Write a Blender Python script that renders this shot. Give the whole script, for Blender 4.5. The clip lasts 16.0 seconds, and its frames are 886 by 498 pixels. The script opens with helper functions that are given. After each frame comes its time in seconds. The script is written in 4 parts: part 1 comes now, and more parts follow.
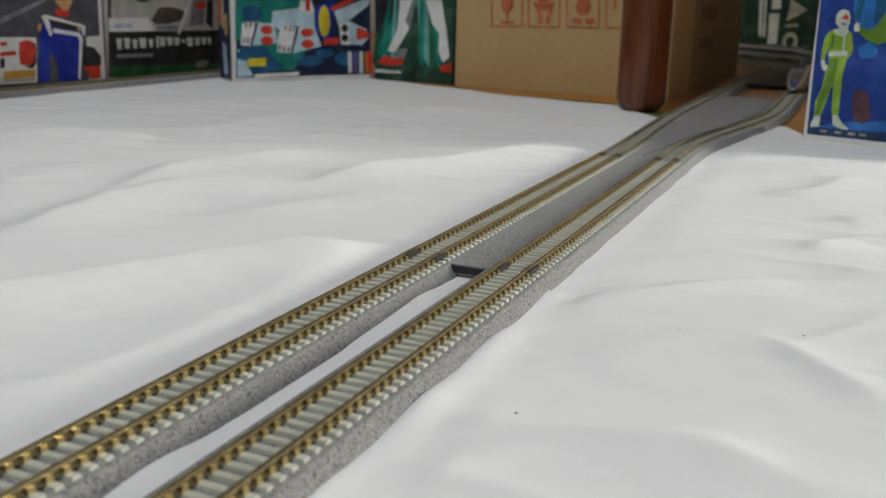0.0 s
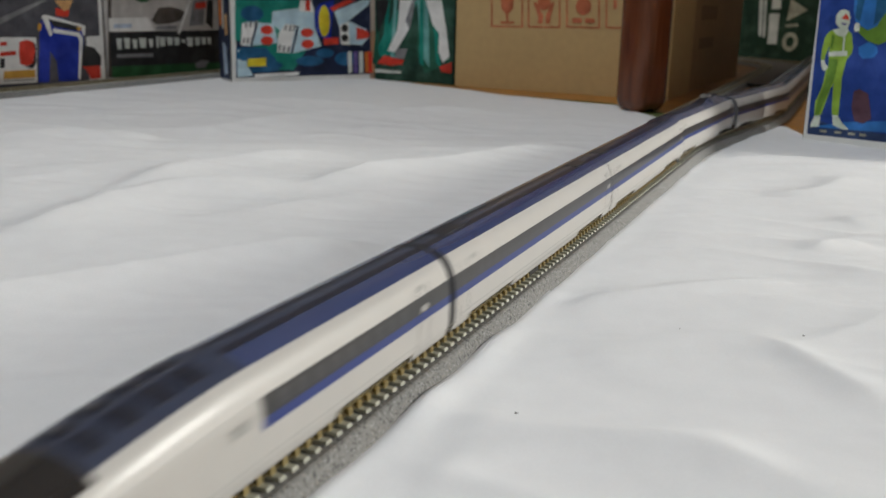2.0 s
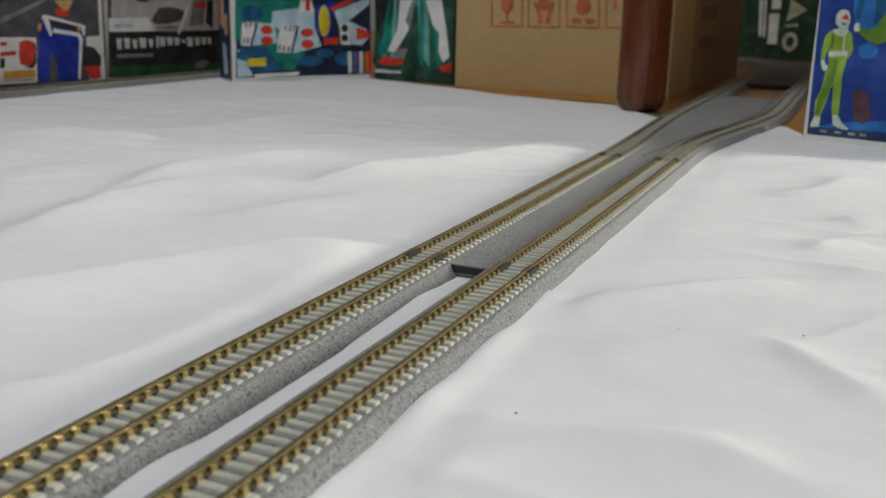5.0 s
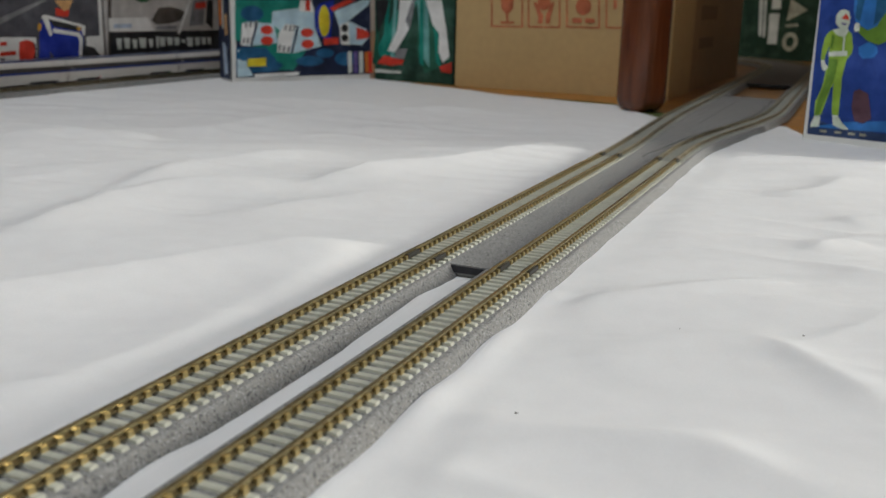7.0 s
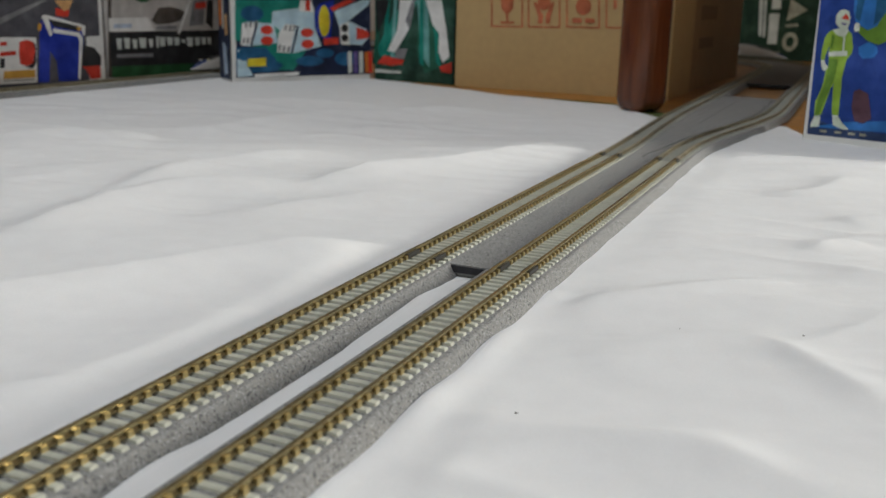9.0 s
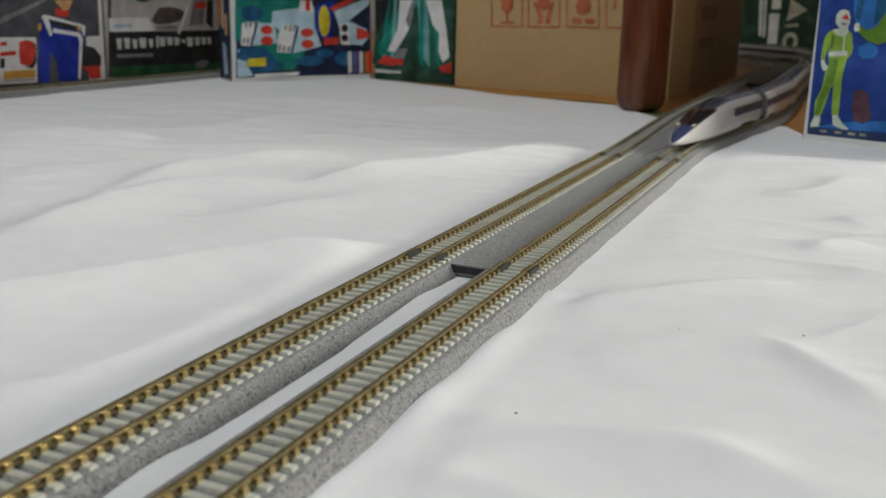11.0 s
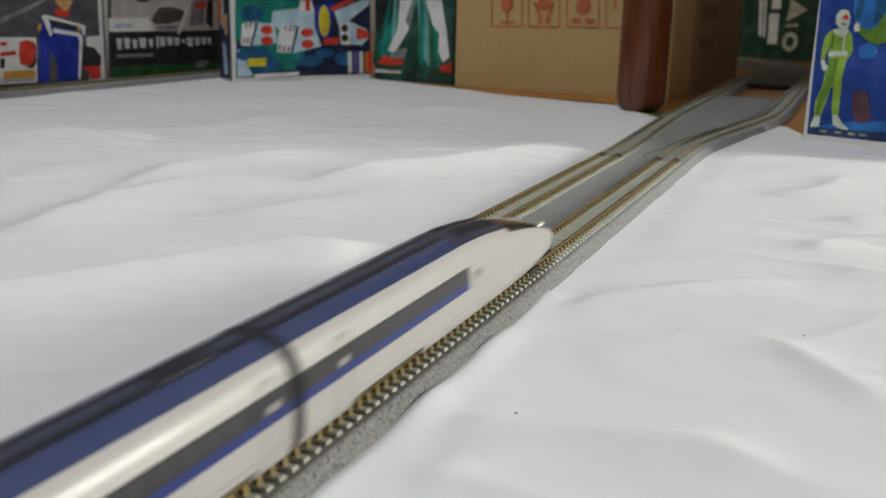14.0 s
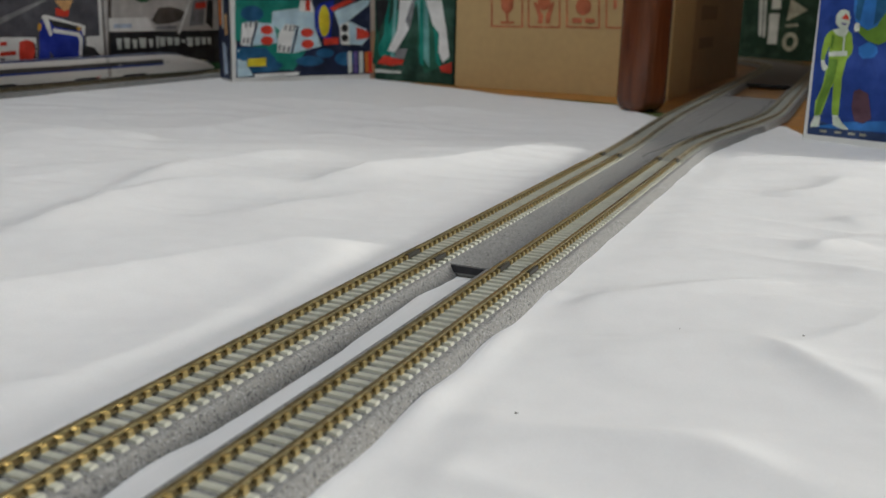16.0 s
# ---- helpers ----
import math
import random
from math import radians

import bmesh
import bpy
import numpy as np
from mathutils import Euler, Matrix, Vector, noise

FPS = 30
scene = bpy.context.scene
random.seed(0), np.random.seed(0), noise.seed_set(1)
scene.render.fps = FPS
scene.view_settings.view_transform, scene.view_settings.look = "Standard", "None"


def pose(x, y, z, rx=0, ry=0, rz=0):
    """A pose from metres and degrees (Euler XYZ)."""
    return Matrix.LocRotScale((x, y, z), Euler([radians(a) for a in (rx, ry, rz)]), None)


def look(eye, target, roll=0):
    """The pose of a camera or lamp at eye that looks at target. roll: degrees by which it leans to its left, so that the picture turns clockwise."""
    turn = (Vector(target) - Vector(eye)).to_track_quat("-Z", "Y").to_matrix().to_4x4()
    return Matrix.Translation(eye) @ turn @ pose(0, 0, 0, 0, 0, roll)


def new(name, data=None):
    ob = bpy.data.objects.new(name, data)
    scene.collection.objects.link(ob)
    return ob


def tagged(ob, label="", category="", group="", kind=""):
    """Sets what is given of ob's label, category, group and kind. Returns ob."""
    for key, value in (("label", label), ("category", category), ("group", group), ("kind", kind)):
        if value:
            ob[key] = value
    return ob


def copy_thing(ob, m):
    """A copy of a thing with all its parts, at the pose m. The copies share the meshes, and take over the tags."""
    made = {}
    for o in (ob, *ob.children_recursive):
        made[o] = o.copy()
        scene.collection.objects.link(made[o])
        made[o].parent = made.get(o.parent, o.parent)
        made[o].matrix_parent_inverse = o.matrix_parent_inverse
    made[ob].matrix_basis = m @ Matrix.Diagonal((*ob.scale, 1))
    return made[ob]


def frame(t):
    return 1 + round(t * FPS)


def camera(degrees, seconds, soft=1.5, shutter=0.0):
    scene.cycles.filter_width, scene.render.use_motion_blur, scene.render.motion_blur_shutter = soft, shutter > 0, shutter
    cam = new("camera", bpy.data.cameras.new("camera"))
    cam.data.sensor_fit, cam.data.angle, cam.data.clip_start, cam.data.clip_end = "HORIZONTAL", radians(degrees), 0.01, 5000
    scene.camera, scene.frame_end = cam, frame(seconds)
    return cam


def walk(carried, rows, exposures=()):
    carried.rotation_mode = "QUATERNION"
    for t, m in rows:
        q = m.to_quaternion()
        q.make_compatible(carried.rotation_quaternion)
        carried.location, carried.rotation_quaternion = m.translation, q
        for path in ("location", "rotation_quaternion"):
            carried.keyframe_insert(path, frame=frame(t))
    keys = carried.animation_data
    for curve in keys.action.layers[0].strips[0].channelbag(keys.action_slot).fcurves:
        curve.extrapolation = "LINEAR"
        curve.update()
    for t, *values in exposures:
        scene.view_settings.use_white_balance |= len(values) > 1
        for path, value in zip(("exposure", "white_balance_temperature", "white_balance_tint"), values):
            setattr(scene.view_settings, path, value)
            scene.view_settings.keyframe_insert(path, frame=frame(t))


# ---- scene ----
# lengths in this file are in millimetres of the model layout; MM turns them into metres
MM = 0.001

# ---- camera: a phone standing on the sheet, it does not move ----
cam = camera(51.25, 16.0, soft=1.5, shutter=0.24)
EYE = Vector((0.0949, -0.0822, 0.0814))
CAM_POSE = look(EYE, EYE + Vector((-0.39066, 0.88382, -0.25739)), 1.35)
walk(cam, [(0.0, CAM_POSE), (16.0, CAM_POSE)], exposures=[(0.0, 0.0), (16.0, 0.0)])
cam.data.dof.use_dof = True
cam.data.dof.focus_distance = 0.31
cam.data.dof.aperture_fstop = 26.0

# ---- light: one ceiling lamp of a room, weak daylight left in the air ----
world = bpy.data.worlds.new("world")
scene.world = world
world.use_nodes = True
world.node_tree.nodes["Background"].inputs[0].default_value = (0.85, 0.95, 1.05, 1)
world.node_tree.nodes["Background"].inputs[1].default_value = 0.05


def area_lamp(name, eye, target, size, watts, colour):
    data = bpy.data.lights.new(name, "AREA")
    data.shape, data.size, data.energy, data.color = "DISK", size, watts, colour
    ob = new(name, data)
    ob.matrix_world = look(eye, target)
    return ob


area_lamp("ceiling_lamp_light", (-0.25, -0.45, 2.22), (-0.25, -0.45, 0), 0.40, 17.0, (0.885, 0.985, 1.09))
# low daylight through the floor-level window in the east wall
area_lamp("window_light", (1.14, 0.90, 0.36), (0.0, 0.10, 0.0), 0.34, 14.4, (1.01, 1.0, 0.935))


# ---- materials ----
def material(name, colour, rough=0.6, metal=0.0, grain=0.0, scale=400.0, bump=0.0, spots=None, spot_scale=900.0, random_tint=0.0, coat=0.0, stain=0.0, paint=0.0):
    """A principled surface: colour with fine grain, broad stains, optional specks of another colour and relief."""
    m = bpy.data.materials.new(name)
    m.use_nodes = True
    nt = m.node_tree
    n, l = nt.nodes, nt.links
    b = n["Principled BSDF"]
    b.inputs["Roughness"].default_value, b.inputs["Metallic"].default_value = rough, metal
    b.inputs["Coat Weight"].default_value = coat
    b.inputs["Coat Roughness"].default_value = 0.12
    co = n.new("ShaderNodeTexCoord")
    base = n.new("ShaderNodeRGB")
    base.outputs[0].default_value = (*colour, 1)
    out = base.outputs[0]

    def mix(kind, fac, a, c):
        x = n.new("ShaderNodeMix")
        x.data_type, x.blend_type = "RGBA", kind
        if isinstance(fac, float):
            x.inputs[0].default_value = fac
        else:
            l.new(fac, x.inputs[0])
        l.new(a, x.inputs[6])
        if isinstance(c, tuple):
            x.inputs[7].default_value = (*c, 1)
        else:
            l.new(c, x.inputs[7])
        return x.outputs[2]

    def tex(sc, detail=3.0):
        t = n.new("ShaderNodeTexNoise")
        t.inputs["Scale"].default_value, t.inputs["Detail"].default_value = sc, detail
        l.new(co.outputs["Object"], t.inputs["Vector"])
        return t.outputs[0]

    def ramp(src, lo, hi, a, c):
        r = n.new("ShaderNodeValToRGB")
        r.color_ramp.elements[0].position, r.color_ramp.elements[1].position = lo, hi
        r.color_ramp.elements[0].color, r.color_ramp.elements[1].color = (*a, 1), (*c, 1)
        l.new(src, r.inputs[0])
        return r.outputs[0]

    if paint:
        # brushed tones, lighter and darker, as in printed cover art
        lift, sink = tuple(min(1.0, c * 1.7 + 0.03) for c in colour), tuple(c * 0.42 for c in colour)
        out = mix("MIX", ramp(tex(46.0, 4.0), 0.46, 0.68, (0, 0, 0), (paint,) * 3), out, lift)
        out = mix("MIX", ramp(tex(31.0, 5.0), 0.50, 0.70, (0, 0, 0), (paint,) * 3), out, sink)
        out = mix("MIX", ramp(tex(150.0, 3.0), 0.52, 0.72, (0, 0, 0), (paint * 0.6,) * 3), out, sink)
    if grain:
        out = mix("MULTIPLY", 1.0, out, ramp(tex(scale), 0.3, 0.7, (1 - grain,) * 3, (1 + grain * 0.4,) * 3))
    if stain:
        out = mix("MULTIPLY", 1.0, out, ramp(tex(scale * 0.06, 2.0), 0.35, 0.65, (1 - stain,) * 3, (1.0,) * 3))
    if spots:
        for k, (tint, lo) in enumerate(spots):
            f = ramp(tex(spot_scale * (1 + 0.37 * k), 1.0), lo, lo + 0.03, (0, 0, 0), (1, 1, 1))
            out = mix("MIX", f, out, tint)
    if random_tint:
        info = n.new("ShaderNodeObjectInfo")
        out = mix("MULTIPLY", 1.0, out, ramp(info.outputs["Random"], 0.0, 1.0, (1 - random_tint,) * 3, (1.0,) * 3))
    l.new(out, b.inputs["Base Color"])
    if bump:
        bp = n.new("ShaderNodeBump")
        bp.inputs["Strength"].default_value, bp.inputs["Distance"].default_value = bump, 0.0004
        l.new(tex(scale * 1.7), bp.inputs["Height"])
        l.new(bp.outputs[0], b.inputs["Normal"])
    return m


def wood(name, dark, light, along="Y", rough=0.35, scale=14.0):
    m = material(name, light, rough)
    nt = m.node_tree
    n, l = nt.nodes, nt.links
    b = n["Principled BSDF"]
    co, mp = n.new("ShaderNodeTexCoord"), n.new("ShaderNodeMapping")
    mp.inputs["Scale"].default_value = {"X": (0.12, 1, 1), "Y": (1, 0.12, 1), "Z": (1, 1, 0.1)}[along]
    l.new(co.outputs["Object"], mp.inputs[0])
    t = n.new("ShaderNodeTexNoise")
    t.inputs["Scale"].default_value, t.inputs["Detail"].default_value, t.inputs["Distortion"].default_value = scale * 8, 6, 0.6
    l.new(mp.outputs[0], t.inputs["Vector"])
    r = n.new("ShaderNodeValToRGB")
    r.color_ramp.elements[0].position, r.color_ramp.elements[1].position = 0.3, 0.7
    r.color_ramp.elements[0].color, r.color_ramp.elements[1].color = (*dark, 1), (*light, 1)
    l.new(t.outputs[0], r.inputs[0])
    l.new(r.outputs[0], b.inputs["Base Color"])
    return m


cloth_white = material("cloth_white", (0.80, 0.80, 0.80), 0.85, grain=0.02, scale=1500, bump=0.07, stain=0.03)
floor_wood = wood("floor_wood", (0.28, 0.11, 0.02), (0.52, 0.24, 0.04), "X", 0.35, 9)
wall_paint = material("wall_paint", (0.62, 0.60, 0.56), 0.9, grain=0.05, scale=60)
ceiling_paint = material("ceiling_paint", (0.75, 0.75, 0.73), 0.9, grain=0.04, scale=60)
leg_wood = wood("leg_wood", (0.075, 0.022, 0.009), (0.17, 0.05, 0.019), "Z", 0.16, 16)
felt_green = material("felt_green", (0.10, 0.13, 0.03), 0.9, grain=0.3, scale=700)
ballast = material("ballast", (0.262, 0.262, 0.255), 0.85, grain=0.22, scale=800, bump=0.5,
                   spots=[((0.10, 0.10, 0.105), 0.60), ((0.40, 0.40, 0.40), 0.62), ((0.33, 0.31, 0.27), 0.63)], spot_scale=1250)
# near-black for bed seams, and for plate ends whose shade is in the colour
ballast_seam_shade = material("ballast_seam_shade", (0.028, 0.028, 0.034), 0.8, grain=0.3, scale=600)
sleeper_grey = material("sleeper_grey", (0.56, 0.565, 0.475), 0.65, grain=0.12, scale=500, random_tint=0.14)
sleeper_dull = material("sleeper_dull", (0.36, 0.365, 0.315), 0.7, grain=0.15, scale=400)
rail_dull = material("rail_dull", (0.42, 0.37, 0.26), 0.4, 0.6, grain=0.3, scale=150)
brass = material("brass", (0.62, 0.50, 0.25), 0.28, 0.9, grain=0.15, scale=300)
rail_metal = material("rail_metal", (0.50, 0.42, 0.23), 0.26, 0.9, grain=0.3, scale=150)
# brown web and foot, darkened further for the shade below the rail head
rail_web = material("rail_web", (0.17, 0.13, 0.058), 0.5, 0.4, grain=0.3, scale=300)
clip_black = material("clip_black", (0.03, 0.027, 0.022), 0.5, grain=0.2, scale=400)
train_white = material("train_white", (0.50, 0.48, 0.45), 0.42, grain=0.03, scale=100, coat=0.12)
train_roof = material("train_roof", (0.050, 0.068, 0.158), 0.26, grain=0.06, scale=120, coat=0.6)
train_crown = material("train_crown", (0.042, 0.052, 0.088), 0.30, grain=0.08, scale=160, coat=0.2)
train_roof_dark = material("train_roof_dark", (0.02, 0.022, 0.035), 0.35, grain=0.1, scale=200)
train_band = material("train_band", (0.024, 0.022, 0.021), 0.28, grain=0.08, scale=200, coat=0.1)
train_blue = material("train_blue", (0.008, 0.027, 0.17), 0.36)
train_glass = material("train_glass", (0.022, 0.020, 0.020), 0.12, coat=0.3)
pane_dark = material("pane_dark", (0.045, 0.043, 0.045), 0.35, grain=0.1, scale=200)
train_under = material("train_under", (0.035, 0.033, 0.032), 0.6, grain=0.2, scale=300)
car_end_grey = material("car_end_grey", (0.10, 0.10, 0.105), 0.5, grain=0.1, scale=200)
carton_dark = material("carton_dark", (0.36, 0.245, 0.115), 0.8, grain=0.08, scale=110, bump=0.15, stain=0.12)
lint_grey = material("lint_grey", (0.22, 0.21, 0.20), 0.9)
train_grey = material("train_grey", (0.36, 0.35, 0.33), 0.4, grain=0.05, scale=200)
lamp_lens = material("lamp_lens", (0.75, 0.68, 0.45), 0.15, coat=0.8)
wheel_steel = material("wheel_steel", (0.30, 0.29, 0.27), 0.35, 0.9)
carton_card = material("carton_card", (0.50, 0.345, 0.155), 0.75, grain=0.06, scale=120, bump=0.15, stain=0.08)
box_white = material("box_white", (0.72, 0.72, 0.70), 0.35, grain=0.04, scale=100)
lamp_glow = bpy.data.materials.new("lamp_glow")
lamp_glow.use_nodes = True
lamp_glow.node_tree.nodes["Principled BSDF"].inputs["Emission Color"].default_value = (1, 0.97, 0.93, 1)
lamp_glow.node_tree.nodes["Principled BSDF"].inputs["Emission Strength"].default_value = 6.0


def ink(name, colour, paint=0.55):
    m = material("ink_" + name, colour, 0.45, grain=0.06, scale=90, paint=paint)
    m.node_tree.nodes["Principled BSDF"].inputs["Specular IOR Level"].default_value = 0.22
    return m


ink_white, ink_pale, ink_ice = ink("white", (0.80, 0.80, 0.78), 0.3), ink("pale", (0.62, 0.66, 0.62), 0.3), ink("ice", (0.46, 0.64, 0.74), 0.4)
ink_black, ink_grey, ink_navy = ink("black", (0.022, 0.022, 0.024)), ink("grey", (0.22, 0.22, 0.23)), ink("navy", (0.014, 0.022, 0.055))
ink_red, ink_carton_red, ink_orange = ink("red", (0.62, 0.05, 0.03)), ink("carton_red", (0.44, 0.13, 0.06)), ink("orange", (0.55, 0.16, 0.03))
ink_blue, ink_blue2, ink_royal = ink("blue", (0.010, 0.030, 0.32)), ink("blue2", (0.015, 0.10, 0.22)), ink("royal", (0.018, 0.055, 0.27))
ink_sky, ink_paleblue, ink_navy2 = ink("sky", (0.03, 0.17, 0.50)), ink("paleblue", (0.40, 0.48, 0.60)), ink("navy2", (0.03, 0.055, 0.14))
ink_green, ink_teal, ink_teal2 = ink("green", (0.022, 0.10, 0.035)), ink("teal", (0.012, 0.22, 0.17)), ink("teal2", (0.02, 0.11, 0.07))
ink_deepgreen, ink_lime, ink_mint = ink("deepgreen", (0.018, 0.045, 0.028)), ink("lime", (0.26, 0.42, 0.05)), ink("mint", (0.62, 0.70, 0.58))
ink_haze, ink_yellow, ink_gold = ink("haze", (0.14, 0.36, 0.34)), ink("yellow", (0.70, 0.55, 0.03)), ink("gold", (0.60, 0.33, 0.06))
ink_tan, ink_umber, ink_plum = ink("tan", (0.62, 0.36, 0.16)), ink("umber", (0.085, 0.07, 0.06)), ink("plum", (0.10, 0.05, 0.07))
ink_violet, ink_khaki, ink_slate = ink("violet", (0.14, 0.10, 0.30)), ink("khaki", (0.36, 0.36, 0.28)), ink("slate", (0.085, 0.085, 0.10))
ink_leaf = ink("leaf", (0.12, 0.24, 0.03))
ink_mist = ink("mist", (0.52, 0.50, 0.48), 0.3)
ink_print = material("ink_print", (0.22, 0.145, 0.068), 0.85)
ink_forest = ink("forest", (0.02, 0.065, 0.045), 0.8)


# ---- mesh helpers ----
def put(name, verts, faces, mats, index=None, parent=None, label="", smooth=False):
    me = bpy.data.meshes.new(name)
    me.from_pydata([(x * MM, y * MM, z * MM) for x, y, z in verts], [], faces)
    for m in mats:
        me.materials.append(m)
    if index is not None:
        me.polygons.foreach_set("material_index", index)
    if smooth:
        me.polygons.foreach_set("use_smooth", [True] * len(me.polygons))
    me.update()
    ob = new(name, me)
    if parent:
        ob.parent = parent
    if label:
        ob["label"] = label
    return ob


def part(name, bm, mat, parent, label=""):
    """Links a bmesh, in millimetres, as one mesh object under a thing or a part."""
    me = bpy.data.meshes.new(name)
    bmesh.ops.scale(bm, vec=(MM,) * 3, verts=bm.verts)
    bm.to_mesh(me)
    bm.free()
    me.materials.append(mat)
    ob = new(name, me)
    ob.parent = parent
    if label:
        ob["label"] = label
    return ob


def block(bm, centre, size, bevel=0.0, turn=0.0):
    r = bmesh.ops.create_cube(bm, size=1.0, matrix=Matrix.Translation(centre) @ Matrix.Rotation(turn, 4, "Z") @ Matrix.Diagonal((*size, 1)))
    if bevel:
        edges = list({e for v in r["verts"] for e in v.link_edges})
        bmesh.ops.bevel(bm, geom=edges, offset=bevel, segments=6 if bevel > 10 else 2, affect="EDGES", profile=0.5 if bevel > 10 else 0.7)
    return bm


def block_part(name, centre, size, mat, parent, bevel=0.0, label="", turn=0.0):
    return part(name, block(bmesh.new(), centre, size, bevel, turn), mat, parent, label)


def empty(name, m=None, **tags):
    ob = new(name)
    ob.empty_display_size = 0.01
    if m is not None:
        ob.matrix_world = m
    return tagged(ob, **tags)


def sweep(name, line, profile, mat, parent, closed_profile=True, mats=None, index=None, smooth=False, label=""):
    """Sweeps a profile of (offset to the right, height) along a line of ground points."""
    p = np.asarray(line, float)
    d = np.gradient(p, axis=0)
    d /= np.linalg.norm(d, axis=1)[:, None]
    right = np.stack([d[:, 1], -d[:, 0]], 1)
    k = len(profile)
    verts = [(p[i, 0] + right[i, 0] * o, p[i, 1] + right[i, 1] * o, z) for i in range(len(p)) for o, z in profile]
    faces, idx = [], []
    for i in range(len(p) - 1):
        for j in range(k if closed_profile else k - 1):
            a, b = i * k + j, i * k + (j + 1) % k
            faces.append((a, b, b + k, a + k))
            idx.append(index[j] if index else 0)
    if closed_profile:
        faces += [tuple(range(k))[::-1], tuple((len(p) - 1) * k + j for j in range(k))]
        idx += [0, 0]
    return put(name, verts, faces, mats or [mat], idx, parent, label, smooth)


# ---- the plan: the loop on which the train runs, and the inner track ----
def ease(a):
    a = np.clip(a, 0, 1)
    return a * a * (3 - 2 * a)


def outer_x(y):
    return 31.0 * ease((y - 480.0) / 285.0)


def inner_x(y):
    return -33.0 - 7.0 * ease((y - 450.0) / 250.0)


Y_NEAR, Y_FAR, X_BACK, X_END = -320.0, 1431.0, -592.0, 31.0
R_NEAR, R_FAR = -X_BACK / 2, (X_END - X_BACK) / 2


def loop_line():
    pts = [(outer_x(y), y) for y in np.arange(0, Y_NEAR, -4.0)]
    pts += [(X_BACK / 2 + R_NEAR * math.cos(a), Y_NEAR + R_NEAR * math.sin(a)) for a in np.linspace(0, -math.pi, 160)]
    pts += [(X_BACK, y) for y in np.arange(Y_NEAR + 4, Y_FAR, 4.0)]
    pts += [(X_BACK + R_FAR + R_FAR * math.cos(a), Y_FAR + R_FAR * math.sin(a)) for a in np.linspace(math.pi, 0, 170)]
    pts += [(outer_x(y), y) for y in np.arange(Y_FAR - 4, -0.1, -4.0)]
    return np.array(pts)


LOOP = loop_line()
RUN = np.concatenate([[0], np.cumsum(np.linalg.norm(np.diff(LOOP, axis=0), axis=1))])
LAP = RUN[-1]


def on_loop(s):
    s = s % LAP
    return np.array([np.interp(s, RUN, LOOP[:, 0]), np.interp(s, RUN, LOOP[:, 1])])


# ---- the room ----
def slab(name, x0, x1, y0, y1, z0, z1, mat, **tags):
    ob = put(name, [(x, y, z) for z in (z0, z1) for y in (y0, y1) for x in (x0, x1)],
             [(0, 2, 3, 1), (4, 5, 7, 6), (0, 1, 5, 4), (1, 3, 7, 5), (3, 2, 6, 7), (2, 0, 4, 6)], [mat])
    return tagged(ob, kind="structure", **tags)


FLOOR = -8.6
slab("floor", -1900, 1150, -1900, 2700, -60, FLOOR - 4, floor_wood, label="orange-brown wooden floor of a room", category="floor")
slab("wall_north", -1900, 1150, 2700, 2800, -60, 2360, wall_paint, label="plain painted room wall", category="wall")
slab("wall_south", -1900, 1150, -2000, -1900, -60, 2360, wall_paint, label="plain painted room wall", category="wall")
slab("wall_west", -2000, -1900, -2000, 2800, -60, 2360, wall_paint, label="plain painted room wall", category="wall")
for k, (ya, yb, za, zb) in enumerate(((-2000, 690, -60, 2360), (1110, 2800, -60, 2360), (690, 1110, -60, 140), (690, 1110, 580, 2360))):
    slab("wall_east" if k == 0 else "wall_east_%d" % k, 1150, 1250, ya, yb, za, zb, wall_paint, label="plain painted room wall beside the window", category="wall")
slab("ceiling", -2000, 1250, -2000, 2800, 2360, 2440, ceiling_paint, label="plain white ceiling", category="ceiling")
lamp = empty("ceiling_lamp", pose(-0.25, -0.45, 2.36), label="round white ceiling lamp of the room", category="ceiling lamp")
bm = bmesh.new()
bmesh.ops.create_cone(bm, cap_ends=True, segments=48, radius1=260, radius2=270, depth=50, matrix=Matrix.Translation((0, 0, -26)))
part("diffuser", bm, lamp_glow, lamp)

# floor boards, laid along x
plank = None
for row in range(9):
    y0 = 560 + row * 152
    me_ob = block(bmesh.new(), (0, 0, 0), (1500, 150.5, 4), 0.6)
    if plank is None:
        me = bpy.data.meshes.new("floor_board")
        bmesh.ops.scale(me_ob, vec=(MM,) * 3, verts=me_ob.verts)
        me_ob.to_mesh(me)
        me.materials.append(floor_wood)
        plank = me
    me_ob.free()
    ob = new("floor_board", plank)
    ob.location = ((-200 + (row % 3) * 40) * MM, (y0 + 76) * MM, (FLOOR - 2.0) * MM)
    ob.parent = bpy.data.objects["floor"]


# ---- the white sheet ----
EDGE_X = [-600, -500, -434, -307, -228, -164, -112, -61, -40, 14, 30, 44, 61, 90, 130, 300, 900]
EDGE_Y = [905, 905, 900, 846, 806, 790, 778, 706, 690, 655, 690, 704, 655, 620, 600, 560, 520]
